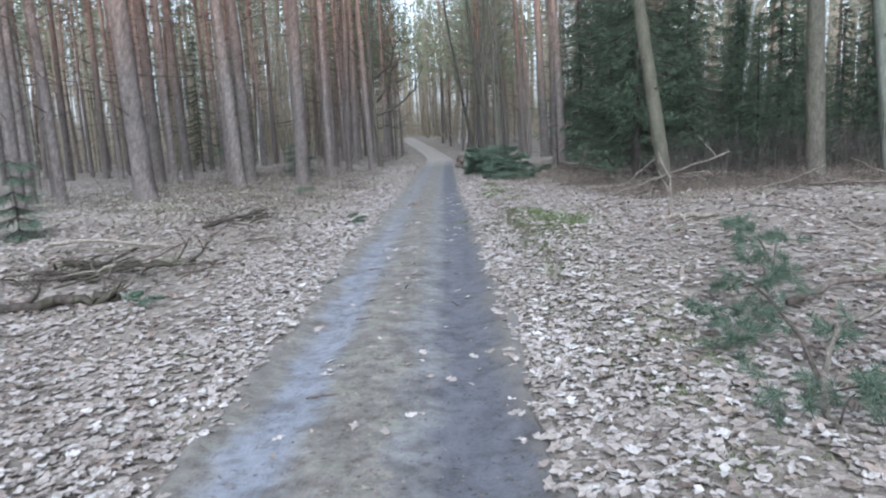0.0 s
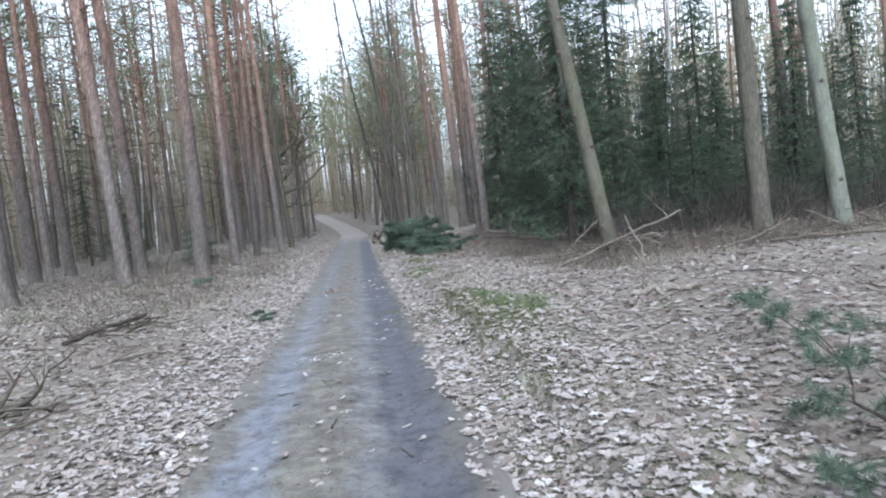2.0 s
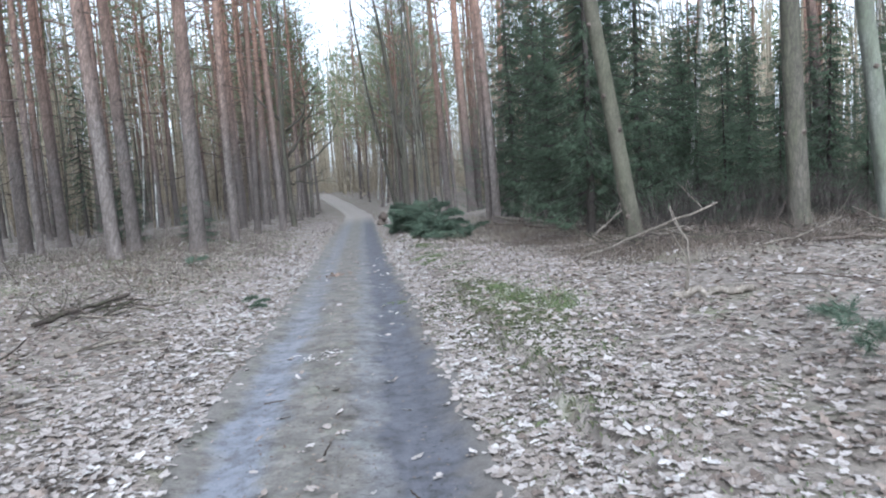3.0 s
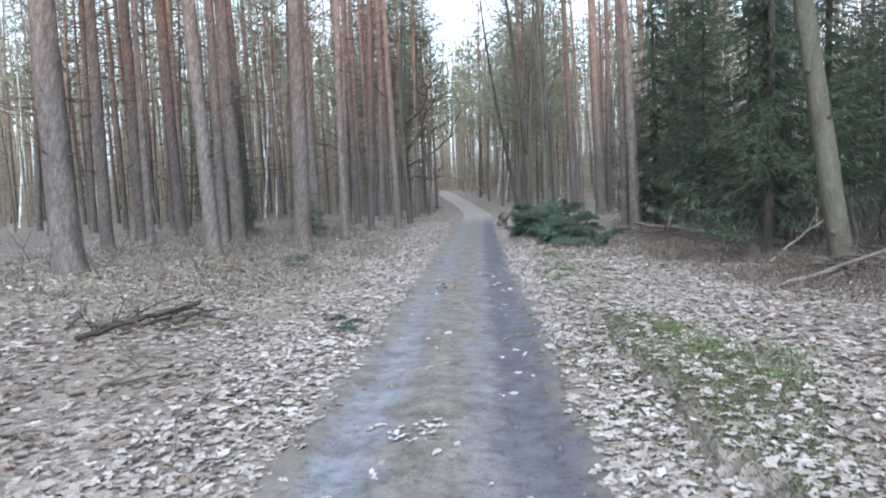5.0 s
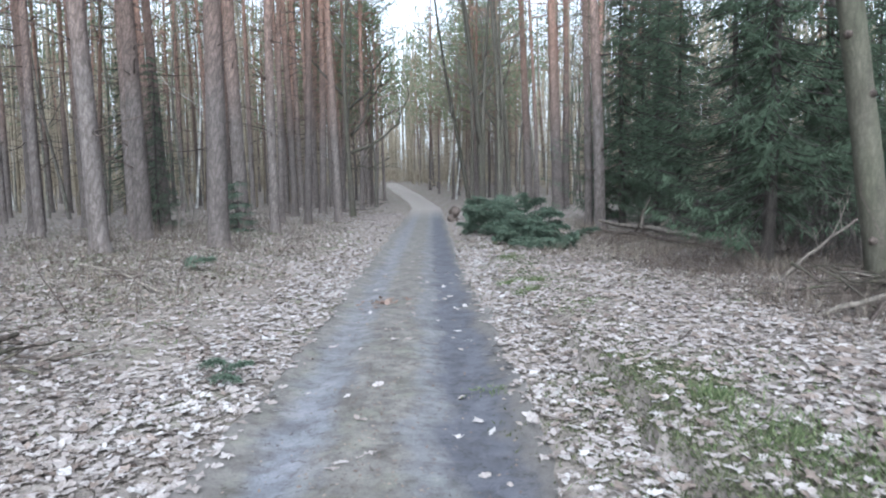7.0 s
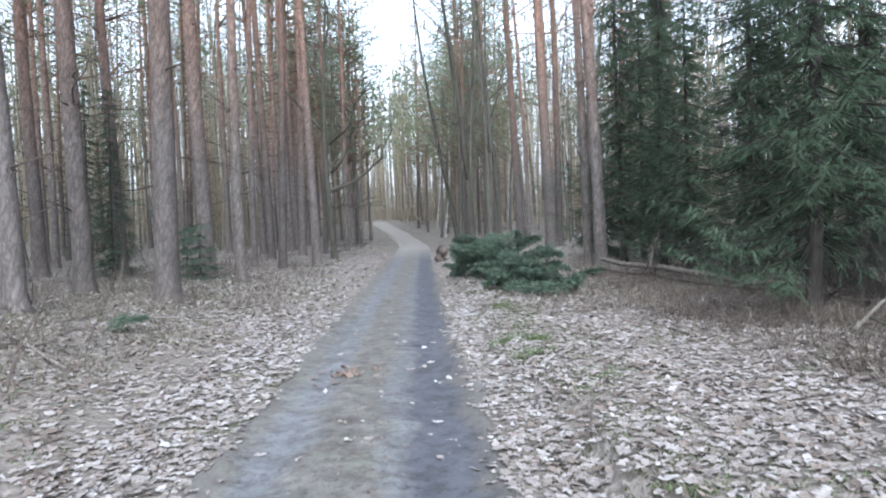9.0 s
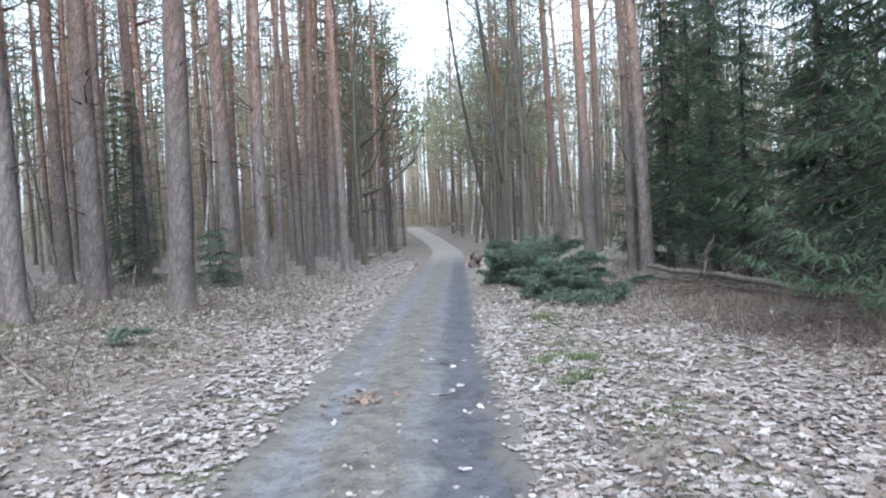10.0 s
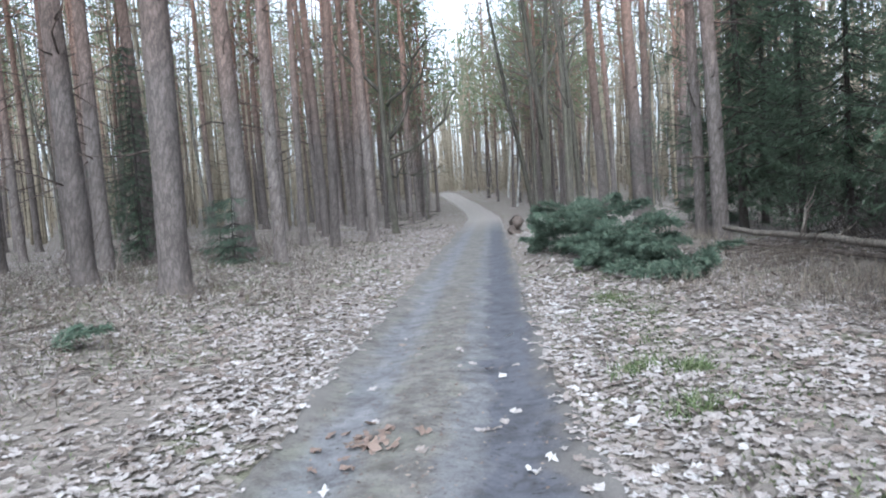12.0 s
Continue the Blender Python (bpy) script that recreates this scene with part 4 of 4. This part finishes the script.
brush_heap(-4.5, 7.6, 0.6, 0.35, 0.2, 60, "dark heap of brushwood and sticks on the bank")
brush_heap(-4.25, 13.2, 0.4, 0.4, 0.16, 34, "low heap of dark twigs on pale leaves")
brush_heap(5.9, 15.3, 0.8, 0.45, 0.28, 90, "brushwood heaped round the leaning tree")
brush_heap(9.4, 14.0, 1.2, 0.6, 0.3, 40, "low brushwood at the foot of pale trunks")
brush_heap(5.0, 24.6, 0.8, 0.8, 0.3, 36, "low brushwood between log and bough heap")
brush_heap(-3.6, 43.5, 0.6, 0.8, 0.8, 30, "tangled brush at the edge of the track")

# ---- low growth ----
def blades(name, label, category, spots, mat, n, spread, long, wide, fall=0.35, kind="stuff"):
    s = Shape()
    c = np.array(spots, float)
    c = np.repeat(c, n, 0)
    x, y = c[:, 0] + rng.normal(size=len(c)) * spread * c[:, 2], c[:, 1] + rng.normal(size=len(c)) * spread * c[:, 2]
    base = np.stack([x, y, height(x, y) - 0.01], -1)
    d = unit(np.stack([rng.normal(size=len(c)) * fall, rng.normal(size=len(c)) * fall, np.ones(len(c))], -1))
    sd = unit(np.cross(d, rng.normal(size=d.shape)))
    s.sprays(base, d, sd, rng.uniform(long[0], long[1], len(c)), np.full(len(c), wide))
    ob = new(name, s.mesh(name, mat, False))
    return tagged(ob, label, category, kind=kind)


green_spots = [(2.1, 10.9, 0.7), (2.3, 10.6, 0.6), (1.9, 11.3, 0.5), (1.75, 11.9, 0.3), (2.15, 10.1, 0.5), (1.18, 18.3, 0.45), (1.5, 18.0, 0.35), (1.3, 17.2, 0.4), (1.5, 21.5, 0.4)]
blades("grass_tuft", "fresh green grass tufts pushing through the leaves", "grass", green_spots, GRASS, 300, 0.26, (0.05, 0.14), 0.009, 0.7)
moss_spots = [(rng.uniform(1.2, 2.7), rng.uniform(9.6, 13.2), rng.uniform(0.6, 1.0)) for i in range(45)] + [(rng.uniform(1.0, 2.2), rng.uniform(16.5, 22), rng.uniform(0.5, 0.9)) for i in range(30)] + [(1.55 + rng.normal() * 0.4, rng.uniform(2, 25), rng.uniform(0.3, 0.8)) for i in range(95)] + [(rng.uniform(-7.5, -2.3), rng.uniform(3, 27), rng.uniform(0.4, 1.3)) for i in range(130)]
moss_spots += [(x + rng.normal() * 0.12, y - 0.2 + rng.normal() * 0.1, 0.5) for x, y, *_ in PINES[:6] for i in range(4)]
blades("moss", "low dull green moss and herbs along the banks", "moss", moss_spots, GRASS, 70, 0.25, (0.02, 0.06), 0.012, 0.8)
straw_spots = [(rng.uniform(3.4, 12), rng.uniform(12.5, 24), 1.0) for i in range(150)] + [(rng.uniform(-8.5, -3.0), rng.uniform(17, 36), 1.0) for i in range(40)] + [(rng.uniform(2.0, 5), rng.uniform(20, 30), 0.8) for i in range(60)]
blades("dry_grass", "dead tan grass and stalks at the edge of the trees", "grass", straw_spots, STRAW, 42, 0.32, (0.10, 0.36), 0.008, 0.4)
twig_spots = [(rng.uniform(-10, -3.0), rng.uniform(15, 40), 1.0) for i in range(230)] + [(rng.uniform(3.6, 12), rng.uniform(13, 26), 1.0) for i in range(260)]
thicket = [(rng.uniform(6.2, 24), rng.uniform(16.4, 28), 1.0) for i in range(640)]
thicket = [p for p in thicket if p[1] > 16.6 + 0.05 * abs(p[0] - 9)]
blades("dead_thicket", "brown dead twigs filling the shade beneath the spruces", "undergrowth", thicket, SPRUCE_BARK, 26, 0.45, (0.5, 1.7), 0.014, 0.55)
blades("undergrowth", "thin dark leafless undergrowth on the forest floor", "undergrowth", twig_spots, DEAD, 16, 0.3, (0.2, 0.65), 0.007, 0.5)

main_rng, rng = rng, np.random.default_rng(44)
bracken_spots = [(rng.uniform(3.9, 18), rng.uniform(13.2, 20), rng.uniform(0.6, 1.1)) for i in range(700)]
bracken_spots += [(5.7 + rng.normal() * 0.8, 15.1 + rng.normal() * 0.5, 0.6) for i in range(60)] + [(3.4 + rng.normal() * 0.5, 15.0 + rng.normal() * 0.6, 0.5) for i in range(14)]
bracken_spots = [p for p in bracken_spots if p[1] > 13.4 + 0.5 * math.sin(1.3 * p[0]) and p[0] > 2.4 + 0.3 * (20 - p[1])]
blades("dead_bracken", "flattened dark brown bracken and twigs before the spruces", "undergrowth", bracken_spots, BRACKEN, 60, 0.34, (0.04, 0.2), 0.012, 1.0)
herb_spots = [(rng.uniform(-12, -2.9), rng.uniform(14.5, 36), rng.uniform(0.7, 1.2)) for i in range(520)]
herb_spots = [p for p in herb_spots if p[0] < -2.6 - 0.9 * math.sin(0.7 * p[1]) ** 2]
blades("low_herbs", "low olive herbs and dead stalks under the pines", "undergrowth", herb_spots, OLIVE, 34, 0.3, (0.03, 0.14), 0.014, 0.8)
rng = np.random.default_rng(33)
verge_spots = [(1.54 + 0.12 * math.sin(0.9 * y) + rng.normal() * 0.3, y, rng.uniform(0.4, 1.0)) for y in np.concatenate([rng.uniform(6.5, 14, 90), rng.uniform(14, 25, 40), rng.uniform(2, 6.5, 25), rng.uniform(8.6, 13.2, 150)])]
blades("moss", "patchy green moss on the low bank of the track", "moss", verge_spots, MOSS, 90, 0.2, (0.02, 0.06), 0.012, 0.8)
rng = main_rng

# ---- far woods ----
def far_woods():
    """Trunks and crowns too far off to tell apart."""
    wood, green = Shape(), Shape()
    for i in range(1100):
        a = rng.uniform(-0.95, 0.95)
        d = rng.uniform(92, 170)
        x, y = math.sin(a) * d, math.cos(a) * d
        if y < 60 or (abs(x + 9) < 3 and y < 95):
            continue
        z, h = float(height(x, y)), rng.uniform(18, 25)
        wood.tube(np.array([(x, y, z - 0.3), (x + rng.normal() * 0.3, y, z + h * 0.5), (x + rng.normal() * 0.5, y, z + h)]), (0.2, 0.16, 0.05), 5)
        c = np.array((x, y, z + h * 0.8)) + rng.normal(size=(9, 3)) * np.array((1.5, 1.5, h * 0.1))
        tufts(green, c, 0.5, 5, 0.9, 0.3)
    for i in range(5000):
        a, d = rng.uniform(-0.85, 0.85), rng.uniform(84, 150)
        x, y = math.sin(a) * d, math.cos(a) * d
        if abs(x - float(road_x(min(y, 96)))) < 2.4 and y < 97:
            continue
        z = float(height(x, y))
        ln = rng.uniform(1.0, 6.0)
        wood.tube(np.array([(x, y, z - 0.2), (x + rng.normal() * 0.4, y, z + ln * 0.5), (x + rng.normal() * 0.9, y, z + ln)]), (0.07, 0.05, 0.015), 3)
    for i in range(450):
        a, d = rng.choice([-1, 1]) * rng.uniform(0.14, 0.75), rng.uniform(48, 95)
        x, y = math.sin(a) * d, math.cos(a) * d
        z, h = float(height(x, y)), rng.uniform(14, 24)
        r = rng.uniform(0.04, 0.11)
        wood.tube(np.array([(x, y, z - 0.3), (x + rng.normal() * 0.3, y, z + h * 0.5), (x + rng.normal() * 0.6, y, z + h)]), (r, r * 0.8, r * 0.25), 5)
    n = 30000
    a, d = rng.uniform(-0.8, 0.8, n), rng.uniform(64, 128, n)
    x, y = np.sin(a) * d, np.cos(a) * d
    ok = (np.abs(x - road_x(np.minimum(y, 100))) > 2.8) | (y > 98)
    x, y = x[ok], y[ok]
    n = len(x)
    base = np.stack([x, y, height(x, y) + rng.uniform(0, 1, n) ** 1.4 * 15], -1)
    d = unit(rng.normal(size=(n, 3)) * np.array((0.5, 0.5, 0.3)) + np.array((0, 0, 0.8)))
    haze = Shape()
    haze.sprays(base, d, unit(np.cross(d, rng.normal(size=(n, 3)))), rng.uniform(0.8, 3.0, n), rng.uniform(0.03, 0.08, n))
    own = np.random.default_rng(12)
    n = 15000
    a, d = own.uniform(-0.4, 0.4, n), own.uniform(80, 135, n)
    x, y = np.sin(a) * d, np.cos(a) * d
    ok = (np.abs(x - road_x(np.minimum(y, 100))) > 2.8) | (y > 98)
    x, y = x[ok], y[ok]
    n = len(x)
    base = np.stack([x, y, height(x, y) + own.uniform(0, 1, n) ** 1.2 * 8], -1)
    d = unit(own.normal(size=(n, 3)) * np.array((0.7, 0.5, 0.3)) + np.array((0, 0, 0.7)))
    haze.sprays(base, d, unit(np.cross(d, own.normal(size=(n, 3)))), own.uniform(0.8, 2.6, n), own.uniform(0.05, 0.12, n))
    ob = thing("far_woods", "distant mixed pine wood closing the view", "woods", kind="stuff")
    # trunks and twigs take the bark whose paleness stands for haze
    part("trunk", wood, HAZED_BARK, ob, kind="stuff")
    part("crown", green, PINE_NEEDLE, ob, "", False, "stuff")
    part("twig", haze, HAZED_BARK, ob, "", False, "stuff")


far_woods()

# ---- leaf litter ----
def leaf_shape(seed):
    """A lobed oak leaf about 1 long, slightly cupped and curled."""
    g = np.random.default_rng(seed)
    t = np.array([0.0, 0.2, 0.34, 0.52, 0.66, 1.0])
    w = np.array([0.03, 0.23, 0.11, 0.34, 0.19, 0.05]) * g.uniform(0.9, 1.2)
    curl, twist = g.uniform(-0.4, 0.55), g.uniform(-0.25, 0.25)
    bend = curl * (t - 0.5) ** 2
    lft = np.stack([-w * g.uniform(0.75, 1.2, 6), t - 0.5 + 0.05, bend + twist * w + g.uniform(-0.05, 0.12, 6)], -1)
    rgt = np.stack([w * g.uniform(0.75, 1.2, 6), t - 0.5, bend - twist * w * 0.6 + g.uniform(-0.05, 0.12, 6)], -1)
    v = np.concatenate([lft, rgt])
    n = len(t)
    return v, np.array([[i, n + i, n + i + 1, i + 1] for i in range(n - 1)])


def simple_leaf(seed):
    g = np.random.default_rng(seed)
    cup = g.uniform(-0.2, 0.4)
    v = np.array([(0, -0.5, 0), (-0.27, 0.02, cup * 0.5), (0, 0.5, cup * 0.4), (0.27, -0.02, cup * 0.5)])
    return v, np.array([[0, 3, 2, 1]])


def scatter(shape, outline, x, y, z, size, tilt):
    """Copies of one leaf outline at many spots, each with its own turn and tilt."""
    v, f = outline
    n = len(x)
    a, tx, ty = rng.uniform(0, 6.283, n), rng.normal(size=n) * tilt, rng.normal(size=n) * tilt
    ca, sa = np.cos(a)[:, None], np.sin(a)[:, None]
    sx = size[:, None]
    px, py, pz = v[:, 0][None] * sx, v[:, 1][None] * sx, v[:, 2][None] * sx
    pz = pz + px * tx[:, None] + py * ty[:, None]
    wx, wy = px * ca - py * sa + x[:, None], px * sa + py * ca + y[:, None]
    verts = np.stack([wx, wy, pz + z[:, None]], -1).reshape(-1, 3)
    faces = (f[None] + (np.arange(n) * len(v))[:, None, None]).reshape(-1, f.shape[1])
    shape.add(verts, faces)


def clumps(x, y):
    """Drifts of leaves a hand to a stride across."""
    a = np.sin(3.1 * x + 1.3 * np.sin(1.7 * y)) * np.sin(2.7 * y + 1.1 * np.sin(2.3 * x + 1))
    b = np.sin(7.3 * x + 2.1 * np.sin(3.9 * y + 2)) * np.sin(6.1 * y + 1.7 * np.sin(4.7 * x))
    return np.clip(0.5 + 0.38 * a + 0.3 * b, 0, 1)


def patchy(x, y, s=1.0, p=0.0):
    return 0.5 + 0.25 * (np.sin(1.7 * s * x + 0.9 * s * y + p) + np.sin(1.1 * s * y - 2.1 * s * x + 2 * p + 1)) * np.sin(0.53 * s * x * 1.7 + 0.61 * s * y + p) + 0.15 * np.sin(4.1 * s * x + 3.3 * s * y + p)


def litter(name, label, count, box, keep, size, outlines, mat, tilt, lift):
    s = Shape()
    x, y = rng.uniform(box[0], box[1], count), rng.uniform(box[2], box[3], count)
    ok = rng.random(count) < keep(x, y)
    x, y = x[ok], y[ok]
    u = np.abs(across(x, y))
    z = surface(x, y) + 0.008 + rng.uniform(0, lift, len(x)) * smooth(0.9, 1.3, u)
    which = rng.integers(0, len(outlines), len(x))
    sz = rng.uniform(size[0], size[1], len(x))
    for k, o in enumerate(outlines):
        m = which == k
        scatter(s, o, x[m], y[m], z[m], sz[m], tilt)
    ob = new(name, s.mesh(name, mat, False))
    return tagged(ob, label, "leaf litter", kind="stuff")


OUT = [leaf_shape(i) for i in range(6)]
FLAT = [simple_leaf(i) for i in range(4)]


def field(x, y):
    """1 where the thick near litter lies, fading out with an uneven border."""
    w = 1.2 * (patchy(x, y, 0.8, 1.0) - 0.5)
    return (1 - smooth(4.2, 6.4, np.abs(x + 0.2) + w)) * smooth(-3.5, -0.5, y + w) * (1 - smooth(20, 25, y + w))


def near_keep(x, y):
    u = np.abs(across(x, y))
    bank = smooth(0.8, 1.12, u) * (1 + 0.5 * np.exp(-((u - 1.4) / 0.5) ** 2))
    bare = smooth(0.42, 0.62, patchy(x, y, 0.45, 4.0))
    pit = 1 - 0.85 * np.exp(-((x + 4.3) / 1.1) ** 2 - ((y - 7.6) / 0.7) ** 2) - 0.6 * np.exp(-((x + 4.6) / 0.8) ** 2 - ((y - 13.7) / 0.5) ** 2)
    thin = pit * np.where(x < -2.4, 1 - 0.75 * bare, 1.0) * np.where(x < -3.4, 0.68, 1.0) * (1 - 0.62 * smooth(2.6, 4.4, x)) * (1 - 0.5 * smooth(1.6, 3.0, x) * (1 - smooth(10, 15, y)))
    thin = thin * (1 - 0.7 * np.exp(-((x - 1.75) / 0.4) ** 2) * np.maximum(smooth(0.4, 0.6, patchy(x, y, 0.9, 2.0)), smooth(8, 9.5, y) * (1 - smooth(12.5, 14, y))))
    step = across(x, y) + 0.05 * np.sin(2.9 * y) + 0.03 * np.sin(7.1 * y + 1)
    thin = thin * (1 - 0.85 * (x > 0) * smooth(5, 8, y) * (1 - smooth(13, 16, y)) * smooth(1.46, 1.51, step) * (1 - smooth(1.6, 1.68, step)))
    return bank * thin * (0.4 + 0.35 * patchy(x, y) + 0.55 * clumps(x, y)) + 0.009 * (u < 0.9) + 0.015 * np.exp(-(u / 0.3) ** 2)


litter("leaf_litter", "pale dry oak leaves thickly strewn along the banks", 132000, (-7, 6.8, -4, 26), lambda x, y: near_keep(x, y) * field(x, y), (0.05, 0.118), OUT, LEAF, 0.11, 0.016)
litter("leaf_litter", "bleached leaves lying along the edges of the track", 15000, (-3.2, 2.2, -3, 25), lambda x, y: np.where(x > 0, 1 - 0.8 * smooth(1.42, 1.55, np.abs(across(x, y))) * smooth(5, 8, y), 1.0) * 0.75 * smooth(0.9, 1.15, np.abs(across(x, y))) * (1 - smooth(1.5, 2.3, np.abs(across(x, y)) + 0.6 * patchy(x, y, 1.1, 1))) * (0.1 + 0.4 * patchy(x, y, 0.9, 5) + 0.7 * clumps(x, y)), (0.06, 0.12), OUT[3:], WHITE_LEAF, 0.13, 0.022)
litter("leaf_litter", "scattered pale dry leaves further into the wood", 190000, (-19, 19, -10, 50), lambda x, y: (1 - field(x, y)) * (1 - smooth(14, 19, np.abs(x) + 2 * patchy(x, y, 0.5))) * (1 - smooth(42, 50, y + 2 * patchy(x, y, 0.6))) * smooth(-10, -6, y) * smooth(0.85, 1.3, np.abs(across(x, y))) * (0.45 + 0.6 * patchy(x, y, 0.7)) * np.where(x > 4.2, 0.3, 1.0) * np.where((x < -5) & (y > 13), 0.6, 1.0), (0.075, 0.13), FLAT, LEAF, 0.3, 0.05)
litter("leaf_litter", "darker brown sodden leaves between the pale ones", 46000, (-9.5, 10.5, -5, 29), lambda x, y: (1 - smooth(6, 9.5, np.abs(x) + 2 * patchy(x, y, 0.7, 3) - 1)) * smooth(-5, -1, y) * (1 - smooth(22, 29, y)) * smooth(0.9, 1.4, np.abs(across(x, y))) * np.minimum(1, (0.05 + 0.35 * patchy(x, y, 1.2, 2) + 0.55 * (1 - clumps(x, y))) * (1 + 1.6 * smooth(1.8, 3.2, x) + 0.8 * smooth(2.4, 4.0, -x))), (0.07, 0.12), OUT[:3], BROWN_LEAF, 0.2, 0.022)

def crumbs():
    """Bits of leaf, bark and grit on the track, mostly along its middle and edges."""
    s = Shape()
    n = 5200
    y = rng.uniform(1, 24, n)
    u = np.where(rng.random(n) < 0.6, rng.normal(size=n) * 0.2, rng.uniform(-0.95, 0.95, n))
    x = road_x(y) + u
    for k, o in enumerate(FLAT):
        m = np.arange(n) % 4 == k
        scatter(s, o, x[m], y[m], road_top(x[m], y[m]) + 0.006, rng.uniform(0.008, 0.038, m.sum()), 0.25)
    tagged(new("leaf_crumbs", s.mesh("leaf_crumbs", BROWN_LEAF, False)), "small brown crumbs of leaf and bark on the track", "leaf litter", kind="stuff")


crumbs()

# white leaves lying together on the track, and brown ones further on
def leaf_object(name, label, outline, x, y, z, turn, size, mat, parent=None):
    key = name + str(outline) + mat.name
    if key not in LEAF_MESHES:
        LEAF_MESHES[key] = fast_mesh("leaf", OUT[outline][0], OUT[outline][1], mat)
    ob = new(name, LEAF_MESHES[key])
    ob.matrix_basis = pose(x, y, z, rng.normal() * 12, rng.normal() * 12, turn) @ Matrix.Scale(size, 4)
    if parent:
        ob.parent = parent
    else:
        tagged(ob, label, "leaf", "leaves on the track")
    return ob


LEAF_MESHES = {}
for i in range(20):
    x, y = -0.6 + rng.normal() * 0.1, 9.72 + rng.normal() * 0.17
    leaf_object("fallen_leaf", "pale dry leaf lying on the track", i % 6, x, y, float(road_top(np.array(x), np.array(y))) + 0.02, rng.uniform(0, 360), rng.uniform(0.07, 0.11), WHITE_LEAF)
for i in range(24):
    x, y = -0.83 + rng.normal() * 0.13, 17.13 + rng.normal() * 0.22
    leaf_object("fallen_leaf", "brown curled leaf lying on the track", i % 6, x, y, float(road_top(np.array(x), np.array(y))) + 0.02, rng.uniform(0, 360), rng.uniform(0.09, 0.14), RUST_LEAF)
for x, y in ((0.23, 16.6), (0.36, 16.75), (0.2, 15.2), (0.3, 14.7), (0.1, 18.6), (-0.9, 16.4), (0.32, 12.0), (0.05, 10.6), (0.2, 20.2)):
    leaf_object("fallen_leaf", "large pale leaf lying on the track", int(rng.integers(6)), x, y, float(road_top(np.array(x), np.array(y))) + 0.02, rng.uniform(0, 360), rng.uniform(0.08, 0.12), WHITE_LEAF)
for i in range(290):
    side = 1 if i % 2 else -1
    y = rng.uniform(2, 18)
    x = float(road_x(y)) + side * rng.uniform(1.05, 2.0)
    leaf_object("leaf", "", i % 6, x, y, float(surface(x, y)) + 0.03, rng.uniform(0, 360), rng.uniform(0.08, 0.125), LEAF, ground)
